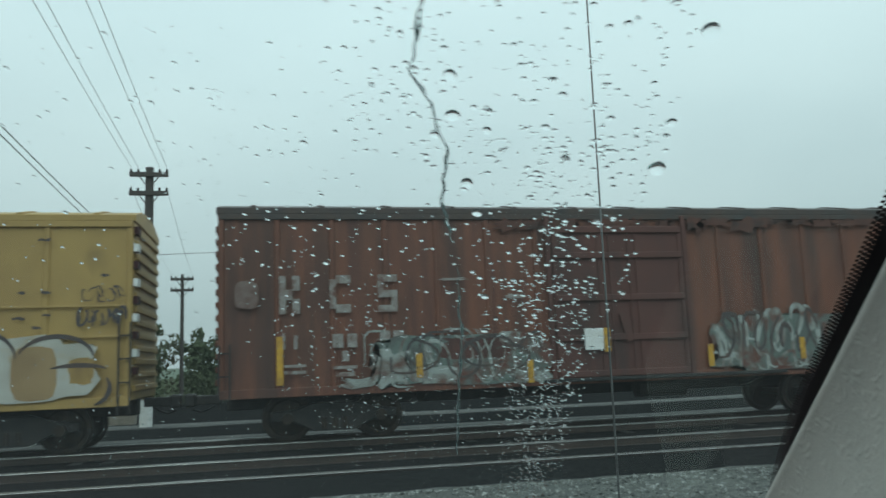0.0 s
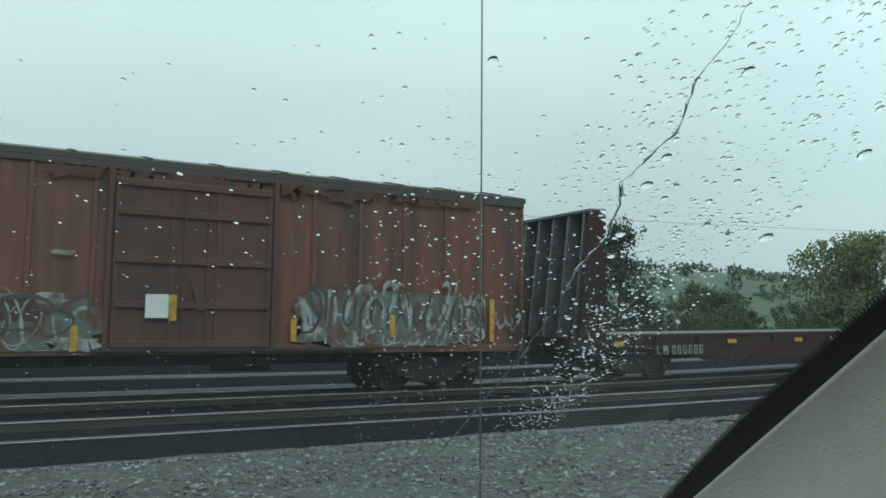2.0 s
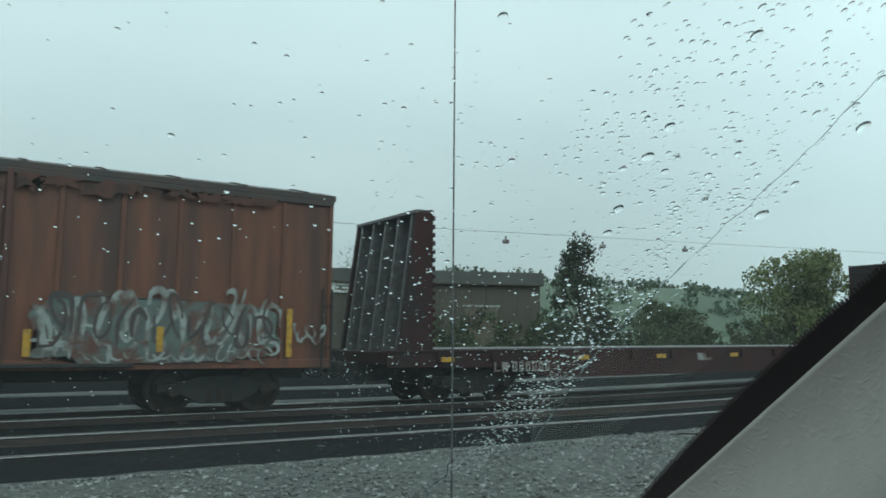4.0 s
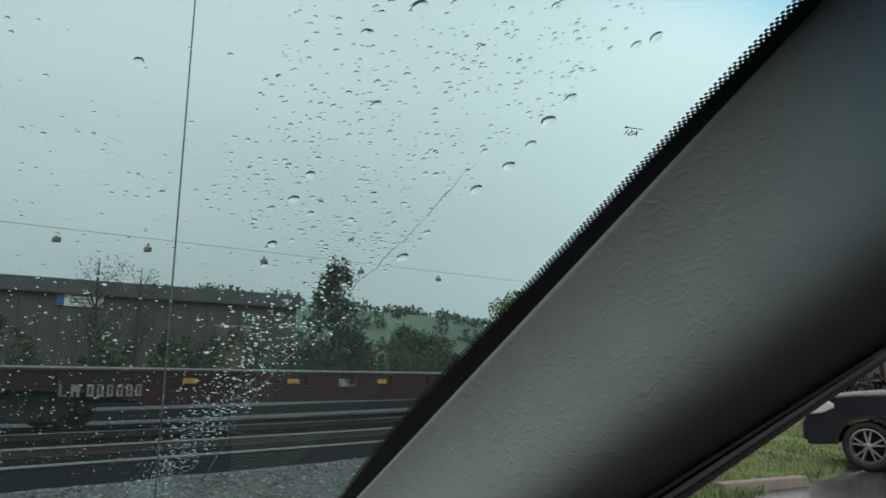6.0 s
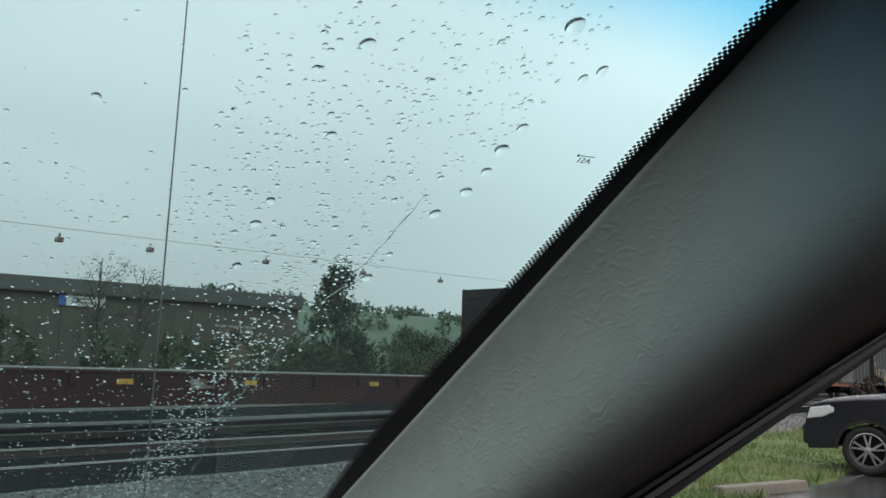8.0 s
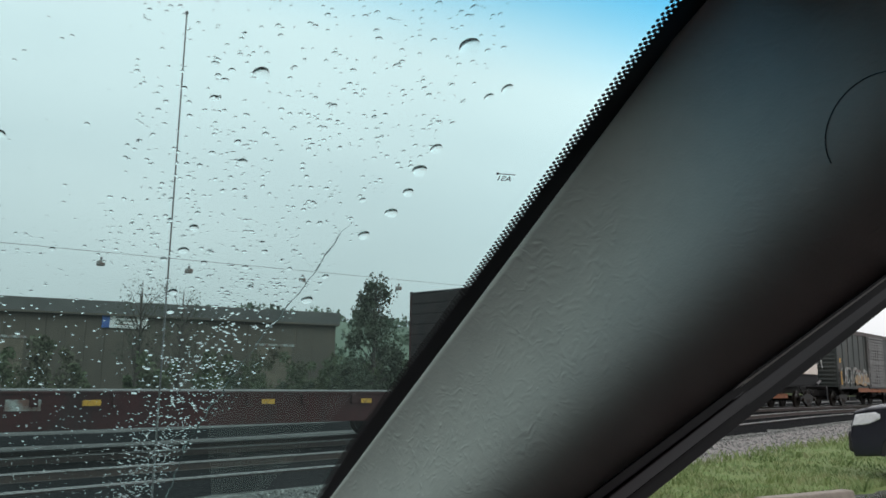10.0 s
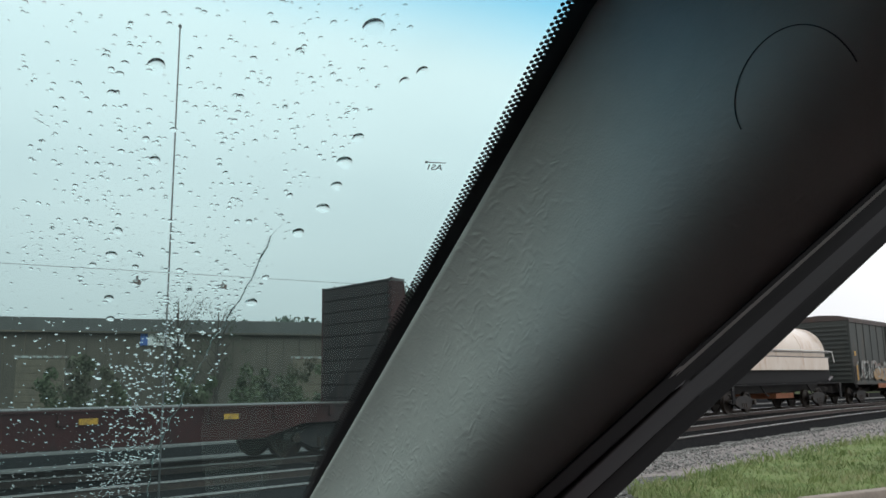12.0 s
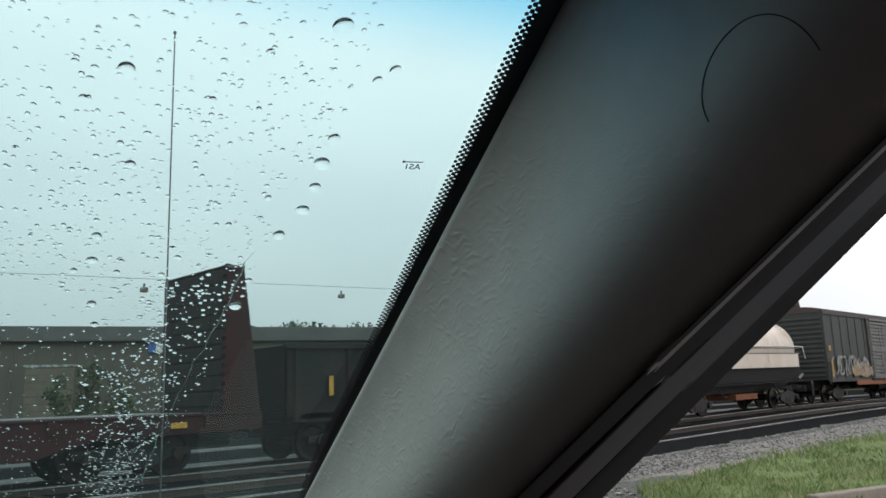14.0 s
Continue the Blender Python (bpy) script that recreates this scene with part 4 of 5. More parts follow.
def dark_boxcar():
    car = boxcar("boxcar", 15.6, 4.72, "green_box", "silver_door", "roof_metal", "dark green boxcar with a ribbed grey door and rusty sill", sill=1.15, door=(6.2, 9.6), ribs=14)
    y = -1.537
    bm = bmesh.new()
    for i in range(17):
        slab(6.25, 9.55, y - .10, y - .05, 1.3 + .19 * i, 1.41 + .19 * i, .01, bm)
    part("door_corrugation", bm, "silver_door", car)
    part("rust_sill", slab(3.6, 12.0, y - .03, y + .02, .86, 1.12), "orange_sill", car, "rust-orange lower sill")
    part("graffiti", scrawl(51, .4, 6.0, 1.25, 2.3, y - .038, 16, .07, 1.2), "tag_pale", car, "pale graffiti")
    part("graffiti_fill", blotch(52, 3.0, 6.0, 1.25, 2.0, y - .034, .3), "tag_tan", car)
    part("yellow_marker", slab(.35, .5, y - .05, y - .034, 1.3, 2.1), "marker", car)
    part("yellow_marker", slab(.2, .42, y - .05, y - .034, 2.6, 2.85), "marker", car)
    return car, 72.0


# ---- poles, wires, signs ----
def utility_pole(x, y, top, arms, arm_half, base=-0.3, white=0.0, r=.16):
    p = empty("utility_pole", pose(x, y, 0))
    tagged(p, "weathered wooden utility pole with two crossarms", "utility pole", "utility poles")
    part("pole", rod((0, 0, base), (0, 0, top), r, r * .72, 14), "pole_wood", p, smooth=False)
    if white:
        part("painted_base", rod((0, 0, base), (0, 0, white), r + .02, r + .02, 14), "white_paint", p, "white-painted lower end")
    for z in arms:
        part("crossarm", slab(-arm_half, arm_half, -.20, -.08, z - .07, z + .07, .012), "pole_wood", p)
        for k in (-.92, -.55, .55, .92):
            part("insulator", lathe(((.02, 0), (.04, .02), (.03, .05), (.042, .07), (.02, .11)), Matrix.Translation((k * arm_half, -.14, z + .07)), 10), "rack_dark", p)
        for s in (-1, 1):
            part("arm_brace", rod((s * arm_half * .5, -.1, z - .05), (0, -.1, z - .45), .018, seg=6), "pole_wood", p)
    return p


def wire(a, b, sag, r=.006, label="thin dark overhead wire on wooden poles"):
    pts = []
    for i in range(25):
        u = i / 24
        p = Vector(a).lerp(Vector(b), u)
        p.z -= sag * 4 * u * (1 - u)
        pts.append(p)
    return tagged(link("overhead_wire", tube(pts, r, 5), "rubber"), label, "wire", "overhead wires")


# ---- trees ----
def leaf_cloud(rnd, centres, leaf, count):
    """Many small leaf quads spread through soft clumps."""
    verts, faces = [], []
    for i in range(count):
        c, r = centres[rnd.randrange(len(centres))]
        d = Vector((rnd.gauss(0, 1), rnd.gauss(0, 1), rnd.gauss(0, .8)))
        d = d.normalized() * r * rnd.random() ** .45
        p = c + d
        s = leaf * rnd.uniform(.5, 1.3)
        e = Euler((rnd.random() * 6.3, rnd.random() * 6.3, rnd.random() * 6.3)).to_matrix()
        k = len(verts)
        verts += [tuple(p + e @ Vector(q)) for q in ((-s, -s * .6, 0), (s, -s * .5, s * .2), (s * .8, s * .6, 0), (-s * .7, s * .6, s * .2))]
        faces.append((k, k + 1, k + 2, k + 3))
    return verts, faces


def tree(x, y, h, w, mat, label, seed, bare=0.25, clumps=26, leaf=.16, count=5200, cone=0.0, base=-.3, name="tree"):
    rnd = random.Random(seed)
    t = empty(name, pose(x, y, base))
    tagged(t, label, "tree" if name == "tree" else "bush")
    bm = rod((0, 0, 0), (.1, 0, h * .55), .022 * h, .012 * h, 9)
    cs = []
    for i in range(clumps):
        u = bare + (1 - bare) * (i + rnd.random()) / clumps
        span = w * .5 * (1 - cone * u) * math.sqrt(max(.05, 1 - ((u - .55) / .62) ** 2)) if not cone else w * .5 * max(.08, 1 - u * cone)
        a = rnd.random() * 6.28
        q = Vector((math.cos(a), math.sin(a), 0)) * span * rnd.uniform(.25, .95)
        q.z = h * u * .96
        cs.append((q, w * rnd.uniform(.09, .19) * (1 - .4 * cone * u)))
        rod((0, 0, max(.1 * h, q.z - .22 * h)), q, .0045 * h, .0012 * h, 5, bm)
    rod((.1, 0, h * .5), (0, 0, h * .97), .012 * h, .003 * h, 6, bm)
    part("trunk", bm, "bark", t)
    if count:
        v, f = leaf_cloud(rnd, cs, leaf, count)
        me = bpy.data.meshes.new("crown")
        me.from_pydata(v, [], f)
        me.materials.append(M[mat])
        c = new("crown", me)
        c.parent = t
    return t


# ---- the vehicle that stands across the grass ----
def suv():
    car = empty("suv", pose(14.62, 3.06, 0.135))
    tagged(car, "dark navy sport utility vehicle with silver alloy wheels, parked wet", "car")
    wb, rw = -2.85, .375

    def arch(cy, r=.45, k=9):
        return [(cy + r * math.cos(a), .375 + r * math.sin(a)) for a in (math.pi * i / k for i in range(k + 1)) if .375 + r * math.sin(a) > .30]

    pts = [(.86, .34), (.90, .62), (.88, .80), (.82, 1.03), (.62, 1.09), (.1, 1.15), (-.5, 1.19), (-.5, .95), (-3.7, .95), (-3.72, .42)]
    low = [(-3.72, .30)] + [(p[0], p[1]) for p in arch(wb)][::-1] + [(-1.4, .30)] + [(p[0], p[1]) for p in arch(0)][::-1]
    part("body", prism(pts + low, "x", -.92, .92, .03), "suv_paint", car)
    part("upper_body", prism(((-.42, 1.0), (-1.05, 1.66), (-1.4, 1.72), (-3.3, 1.72), (-3.62, 1.1), (-3.7, .9), (-.42, .9)), "x", -.84, .84, .05), "suv_paint", car)
    for s in (-1, 1):
        part("side_window", prism(((-.66, 1.10), (-1.1, 1.58), (-2.2, 1.60), (-2.2, 1.10)), "x", *sorted((s * .838, s * .848))), "dark_glass", car)
        part("side_window", prism(((-2.28, 1.10), (-2.28, 1.60), (-3.25, 1.58), (-3.45, 1.10)), "x", *sorted((s * .838, s * .848))), "dark_glass", car)
        part("mirror", slab(min(s * .90, s * 1.08), max(s * .90, s * 1.08), -.86, -.70, 1.08, 1.24, .03), "suv_paint", car)
        part("door_handle", slab(min(s * .91, s * .95), max(s * .91, s * .95), -1.7, -1.5, .93, .96, .01), "suv_paint", car)
        hl = part("headlight", prism(((.86, .80), (.80, .985), (.50, 1.03), (.44, .93), (.62, .84)), "x", *sorted((s * .50, s * .935)), .02), "lens", car, "clear headlight")
        part("turn_lamp", slab(min(s * .90, s * .94), max(s * .90, s * .94), .45, .52, .92, 1.0, .01), "lens", hl)
        part("fog_lamp", rod((s * .66, .88, .54), (s * .66, .935, .54), .06, seg=16), "lens", car, "round fog lamp")
        part("arch_flare", prism([(p[0] * 1.0, p[1]) for p in arch(0, .47)] + [(p[0], p[1]) for p in arch(0, .415)][::-1], "x", *sorted((s * .90, s * .945))), "suv_plastic", car)
        part("arch_flare", prism([(p[0], p[1]) for p in arch(wb, .47)] + [(p[0], p[1]) for p in arch(wb, .415)][::-1], "x", *sorted((s * .90, s * .945))), "suv_plastic", car)
        part("side_step", slab(min(s * .80, s * .96), max(s * .80, s * .96), -2.3, -.6, .30, .38, .02), "suv_plastic", car)
    part("windscreen", prism(((-.44, 1.16), (-1.03, 1.655), (-1.01, 1.675), (-.42, 1.18)), "x", -.72, .72), "dark_glass", car)
    part("bumper", slab(-.90, .90, .72, .945, .40, .74, .06), "suv_plastic", car)
    part("grille", slab(-.42, .42, .80, .905, .78, 1.0, .02), "alloy", car)
    # crowned hood with a rounded nose
    bm = bmesh.new()
    prof = ((.83, 1.0), (.78, 1.065), (.66, 1.11), (.4, 1.155), (.0, 1.20), (-.4, 1.235), (-.62, 1.25))
    grid = [[bm.verts.new((.90 * k / 6, y, z - .10 * abs(k / 6) ** 3 + .02)) for k in range(-6, 7)] for y, z in prof]
    for r0, r1 in zip(grid, grid[1:]):
        for j in range(12):
            bm.faces.new((r0[j], r0[j + 1], r1[j + 1], r1[j])).smooth = True
    bmesh.ops.solidify(bm, geom=bm.faces[:], thickness=.02)
    part("hood", bm, "suv_paint", car)
    for y in (0, wb):
        for s in (-1, 1):
            ax = Matrix.Translation((s * .80, y, rw)) @ pose(0, 0, 0, 0, 90 * s, 0)
            tyre = [(.24, -.10), (.33, -.115), (.365, -.09), (rw, -.05), (rw, .05), (.365, .09), (.33, .115), (.25, .10), (.24, .04)]
            w = part("wheel", lathe([(.05, -.06), (.06, .0), (.24, -.03), (.245, -.09)], ax, 24), "rubber", car)
            part("tyre", lathe(tyre + [(.235, -.09)], ax, 36), "tyre", w, smooth=True)
            bm = lathe([(.225, .02), (.225, .05), (.25, .105), (.262, .10), (.25, .03)], ax, 32, None, False)
            lathe([(.02, .04), (.055, .075), (.05, .095), (.02, .10)], ax, 14, bm)
            for k in range(5):
                for off in (-.21, .21):
                    a = 2 * math.pi * k / 5 + off
                    c, sn = math.cos(a), math.sin(a)
                    c2, s2 = math.cos(a - off * .45), math.sin(a - off * .45)
                    rod(ax @ Vector((.05 * c2, .05 * s2, .08)), ax @ Vector((.235 * c, .235 * sn, .085)), .020, .015, 6, bm)
            part("rim", bm, "alloy", w, "five-spoke silver alloy rim")
    return car


# ---- the car that the view is taken from ----
GLASS = Matrix(((-0.28648, 0.93773, 0.19644, 0.5236), (-0.83170, -0.34519, 0.43488, 0.3891), (0.47561, -0.03879, 0.87880, 1.6236), (0, 0, 0, 1)))


def car_xy(r, f, z):
    """A point of the car from its right, forward and up measures."""
    return (r * .975 + f * .22, -r * .22 + f * .975, z)


def edge_at(a):
    """The inner edge of the windshield's black border."""
    return .108 - .03 * a + .13 * max(0.0, -.35 - a) ** 1.5


def on_line(p13, p17, z):
    return Vector(p13).lerp(Vector(p17), (z - 1.3) / .4)


def ruled(lo, hi, curve, steps_v=30, thick=.006):
    """A strip between two edge lines given at z 1.3 and 1.7; curve is a list of (share across, bulge in metres)."""
    bm = bmesh.new()
    out = Vector((-.966, .159, -.203))
    k, faces_, inner, outer = len(curve), [], [], []
    for i in range(steps_v + 1):
        z = 1.02 + .84 * i / steps_v
        a, b = on_line(*lo, z), on_line(*hi, z)
        line = [a.lerp(b, u) + out * h for u, h in curve]
        inner.append([bm.verts.new(p) for p in line])
        outer.append([bm.verts.new(p - out * thick) for p in line])
    for r0, r1, q0, q1 in zip(inner, inner[1:], outer, outer[1:]):
        for j in range(k - 1):
            f = bm.faces.new((r0[j], r1[j], r1[j + 1], r0[j + 1]))
            f.smooth = True
            faces_ += [f, bm.faces.new((q0[j], q0[j + 1], q1[j + 1], q1[j]))]
        faces_ += [bm.faces.new((r0[0], q0[0], q1[0], r1[0])), bm.faces.new((r0[-1], r1[-1], q1[-1], q0[-1]))]
    for r, q in ((inner[0], outer[0]), (inner[-1], outer[-1])):
        faces_ += [bm.faces.new((r[j], r[j + 1], q[j + 1], q[j])) for j in range(k - 1)]
    bmesh.ops.recalc_face_normals(bm, faces=faces_)
    return bm


FRONT = ((.764, .796, 1.3), (.579, .199, 1.7))
REAR = ((.679, .499, 1.3), (.562, -.115, 1.7))
SEAL = ((.815, .489, 1.3), (.660, -.072, 1.7))


def own_car():
    car = empty("car_cabin")
    tagged(car, "grey-trimmed car cabin seen from its passenger seat, wet windshield", "car")
    # pillar trim: a soft convex vinyl cover
    def bulge(u):
        # rises gently from the glass, then turns away towards the cabin
        return .034 * math.sin(math.pi * u ** 2.1)

    curve = [(u / 40, bulge(u / 40)) for u in range(41)]
    trim = part("pillar_trim", ruled(FRONT, REAR, curve, thick=.010), "trim", car, "grey grained vinyl cover of the roof pillar")
    # round plug near its top: a fine seam laid on the curved cover
    out = Vector((-.966, .159, -.203))

    def cover(u, z):
        return on_line(*FRONT, z).lerp(on_line(*REAR, z), u) + out * bulge(u)

    u0, z0 = 0.7350, 1.6250
    su, sz = (cover(u0 + .01, z0) - cover(u0 - .01, z0)) / .02, (cover(u0, z0 + .01) - cover(u0, z0 - .01)) / .02
    e1 = su.normalized()
    e2 = (sz - e1 * sz.dot(e1)).normalized()
    ring = []
    for k in range(49):
        a = 2 * math.pi * k / 48
        dz = .0265 * math.sin(a) / sz.dot(e2)
        du = (.0265 * math.cos(a) - dz * sz.dot(e1)) / su.length
        ring.append(cover(u0 + du, z0 + dz) + out * .0001)
    part("plug_seam", tube(ring[1:28], .0003, 5), "seam", trim, "round plug seam")
    part("window_seal", ruled(REAR, SEAL, [(-.06, -.004), (0, .005), (.06, .006), (.14, -.004), (.20, -.010)]), "rubber", car, "black rubber window seal")
    part("seal_lip", ruled(REAR, SEAL, [(.20, -.010), (.30, .006), (.42, .009), (.52, .002), (.58, -.008)]), "rubber_lip", car, "satin rubber lip")
    part("door_frame", ruled(REAR, SEAL, [(.58, -.008), (.66, .0), (.80, .002), (.91, -.012)]), "rubber", car)
    # windshield, its black border and dotted edge, all in the glass's own plane
    bm = slab(-1.12, .34, -1.42, .175, -.0025, .0025)
    ws = part("windshield", bm, "windshield", car, "tinted windshield wet with rain")
    ws.matrix_basis = GLASS
    ws.visible_shadow = False
    bm = bmesh.new()
    aa = [-1.12 + 1.46 * i / 60 for i in range(61)]
    lo = [bm.verts.new((a, edge_at(a), -.0045)) for a in aa]
    hi = [bm.verts.new((a, edge_at(a) + .085, -.0045)) for a in aa]
    for i in range(60):
        bm.faces.new((lo[i], lo[i + 1], hi[i + 1], hi[i]))
    bmesh.ops.solidify(bm, geom=bm.faces[:], thickness=.0008)
    fb = part("ceramic_border", bm, "frit", car, "black ceramic border of the glass")
    fb.matrix_basis = GLASS
    verts, faces = [], []
    pitch = .0044
    for row, (off, rad) in enumerate(((-.0006, .0019), (-.0031, .0017), (-.0056, .0014))):
        k = int(1.42 / pitch)
        for i in range(k):
            a = -1.1 + pitch * (i + .5 * (row % 2))
            b = edge_at(a) + off
            q = len(verts)
            verts += [(a + rad * math.cos(t * math.pi / 4), b + rad * math.sin(t * math.pi / 4), -.0047) for t in range(8)]
            faces.append(tuple(range(q, q + 8)))
    me = bpy.data.meshes.new("border_dots")
    me.from_pydata(verts, [], faces)
    me.materials.append(M["frit"])
    d = new("border_dots", me)
    d.parent, d.matrix_basis = car, GLASS
    tagged(d, "rows of black dots along the border", kind="stuff")
    # small glazing mark, read from outside
    txt = bpy.data.curves.new("glass_mark", "FONT")
    txt.body, txt.size, txt.align_x, txt.align_y, txt.offset = "AS1", .0068, "CENTER", "CENTER", .00008
    txt.materials.append(M["frit"])
    mk = new("glass_mark", txt)
    mk.parent = car
    gi = GLASS.inverted() @ Vector((.578, .321, 1.637))
    mk.matrix_basis = GLASS @ Matrix.Translation((gi.x, gi.y, -.0048)) @ Matrix(((0, 1, 0, 0), (-1, 0, 0, 0), (0, 0, 1, 0), (0, 0, 0, 1))) @ pose(0, 0, 0, 0, 0, -8)
    bm = slab(-.0065, .0072, .0042, .0048, -.0001, .0001)
    slab(.0056, .0072, .0036, .0054, -.0001, .0001, bm=bm)
    mb = part("mark_line", bm, "frit", car)
    mb.matrix_basis = mk.matrix_basis.copy()
    # unseen cabin shell; left and rear windows blanked to keep light off the trim
    bm = prism([car_xy(r, f, 0)[:2] for r, f in ((.66, .12), (.52, .20), (-1.0, .50), (-1.0, -2.3), (.80, -2.3), (.80, -.2))], "z", 1.80, 1.85)
    part("roof_lining", bm, "lining", car)
    # unseen screen added between the seats; shades the trim and bounces light on it
    part("cabin_wall", prism([car_xy(r, f, 0)[:2] for r, f in ((-.40, -2.25), (-.36, -2.25), (-.36, .62), (-.40, .62))], "z", .34, 1.80), "lining", car)
    # strip added out of view to cut light on the upper trim
    head = part("roof_header", slab(.235, .36, -1.42, .12, -.035, -.008, .006), "lining", car, "unseen strip along the glass top that cuts light on the trim")
    head.matrix_basis = GLASS
    part("rear_panel", prism([car_xy(r, f, 0)[:2] for r, f in ((-.95, -2.25), (.75, -2.25), (.75, -2.35), (-.95, -2.35))], "z", .3, 1.82), "lining", car)
    part("door_panel", prism([car_xy(r, f, 0)[:2] for r, f in ((.70, -2.3), (.76, -2.3), (.77, .55), (.70, .55))], "z", .3, 1.29), "lining", car)
    # solid panel added where side glass would be, to block light
    part("rear_pillar", prism([car_xy(r, f, 0)[:2] for r, f in ((.62, -2.3), (.72, -2.3), (.72, -.36), (.62, -.36))], "z", 1.29, 1.82), "lining", car)
    part("door_panel", prism([car_xy(r, f, 0)[:2] for r, f in ((-.92, -2.3), (-.86, -2.3), (-.86, 1.2), (-.92, 1.2))], "z", .3, 1.29), "lining", car)
    # same on the left: closes that side's windows against light
    part("rear_pillar", prism([car_xy(r, f, 0)[:2] for r, f in ((-.92, -2.3), (-.84, -2.3), (-.84, 1.0), (-.92, 1.0))], "z", 1.13, 1.82), "lining", car)
    part("dashboard", prism([car_xy(r, f, 0)[:2] for r, f in ((-.85, .62), (.62, .62), (.60, 1.25), (-.85, 1.3))], "z", .75, 1.09, .03), "dash", car)
    part("cabin_floor", prism([car_xy(r, f, 0)[:2] for r, f in ((-.9, -2.3), (.74, -2.3), (.74, 1.2), (-.9, 1.2))], "z", .28, .34), "dash", car)
    part("seat_back", prism([car_xy(r, f, 0)[:2] for r, f in ((-.75, -.95), (.6, -.95), (.6, -.75), (-.75, -.75))], "z", .34, 1.45, .05), "lining", car)
    bm = prism([car_xy(r, f, 0)[:2] for r, f in ((-.90, 1.26), (.70, 1.26), (.74, 1.6), (.70, 2.3), (.4, 2.5), (-.6, 2.5), (-.88, 2.3))], "z", .45, 1.0, .05)
    part("hood", bm, "own_paint", car)
    part("underbody", prism([car_xy(r, f, 0)[:2] for r, f in ((-.8, -2.2), (.68, -2.2), (.68, 2.2), (-.8, 2.2))], "z", .14, .30), "dash", car)
    # aerial on the fender
    an = part("antenna", rod((.954, 1.488, 1.05), (.954, 1.488, 2.272), .0021, .0016, 8), "antenna", car, "thin steel whip antenna")
    part("antenna_tip", lathe(((.001, 0), (.0034, .002), (.0036, .006), (.001, .009)), Matrix.Translation((.954, 1.488, 2.272)), 10), "antenna", an)
    part("antenna_base", lathe(((.022, -.02), (.02, .02), (.009, .05), (.005, .07)), Matrix.Translation((.954, 1.488, .99)), 14), "rubber", an)
    return car


def drop_mesh(r, h, seg, stretch, verts, faces, at, skew):
    """One drop: a flat foot and a rounded cap on the glass's outer face."""
    x0, y0 = at
    prof = ((1.0, 0.0), (.86, .26), (.66, .565), (.43, .815), (.2, .96))
    k = len(verts)
    for q, z in prof:
        for i in range(seg):
            a = 2 * math.pi * i / seg
            wob = 1 + skew * math.sin(2 * a + skew * 40) + skew * .6 * math.sin(3 * a)
            verts.append((x0 + r * q * math.cos(a) * stretch * wob, y0 + r * q * math.sin(a) * wob, .0027 + h * z))
    verts.append((x0, y0, .0027 + h))
    base = len(verts)
    for i in range(seg):
        a = 2 * math.pi * i / seg
        wob = 1 + skew * math.sin(2 * a + skew * 40) + skew * .6 * math.sin(3 * a)
        verts.append((x0 + r * math.cos(a) * stretch * wob, y0 + r * math.sin(a) * wob, .0027))
    smooth_faces = []
    for j in range(4):
        for i in range(seg):
            i2 = (i + 1) % seg
            smooth_faces.append((k + j * seg + i, k + j * seg + i2, k + (j + 1) * seg + i2, k + (j + 1) * seg + i))
    smooth_faces += [(k + 4 * seg + i, k + 4 * seg + (i + 1) % seg, base - 1) for i in range(seg)]
    faces += smooth_faces
    faces.append(tuple(base + i for i in range(seg))[::-1])


TRICKLES = []


def clear_edge(a):
    """The wiped edge on the glass, beyond which no drop sits."""
    return float(np.interp(a, (-.65, -.5, -.35, -.14, -.03, .035, .2), (-.062, -.052, -.024, -.006, .004, .022, .03)))


def water(name, verts, faces, m):
    me = bpy.data.meshes.new(name)
    me.from_pydata(verts, [], faces)
    me.materials.append(M["water"])
    me.polygons.foreach_set("use_smooth", [len(p.vertices) < 5 for p in me.polygons])
    ob = new(name, me)
    ob.matrix_basis = m
    ob.visible_shadow = False
    return ob


def trickle(knots, width, swell, seed, label):
    """A crooked thread of water along knots (a, b) on the glass, swelling into beads."""
    verts, faces, path = [], [], []
    for (a0, b0), (a1, b1) in zip(knots, knots[1:]):
        for k in range(12):
            u = k / 12
            a, b = a0 + (a1 - a0) * u, b0 + (b1 - b0) * u
            path.append((a, b + .0036 * noise.noise((a * 38, seed, 1)) + .0014 * noise.noise((a * 130, seed, 4))))
    n_ = len(path)
    for i, (a, b) in enumerate(path):
        w = (width + swell * max(0, noise.noise((a * 55, seed, 3)) + .1) ** 1.3 * 2) * min(1, .25 + i / 14, .25 + (n_ - i) / 8)
        for q, z in ((-1, 0), (-.8, .42), (-.45, .8), (0, 1), (.45, .8), (.8, .42), (1, 0)):
            verts.append((a, b + w * q, .0027 + .62 * w * z))
    for i in range(n_ - 1):
        for j in range(6):
            faces.append((7 * i + j, 7 * i + 7 + j, 7 * i + 8 + j, 7 * i + 1 + j))
        faces.append((7 * i, 7 * i + 6, 7 * i + 13, 7 * i + 7))
    ob = water("water_trickle", verts, faces, GLASS)
    return tagged(ob, label, "water trickle", "trickles on the windshield")


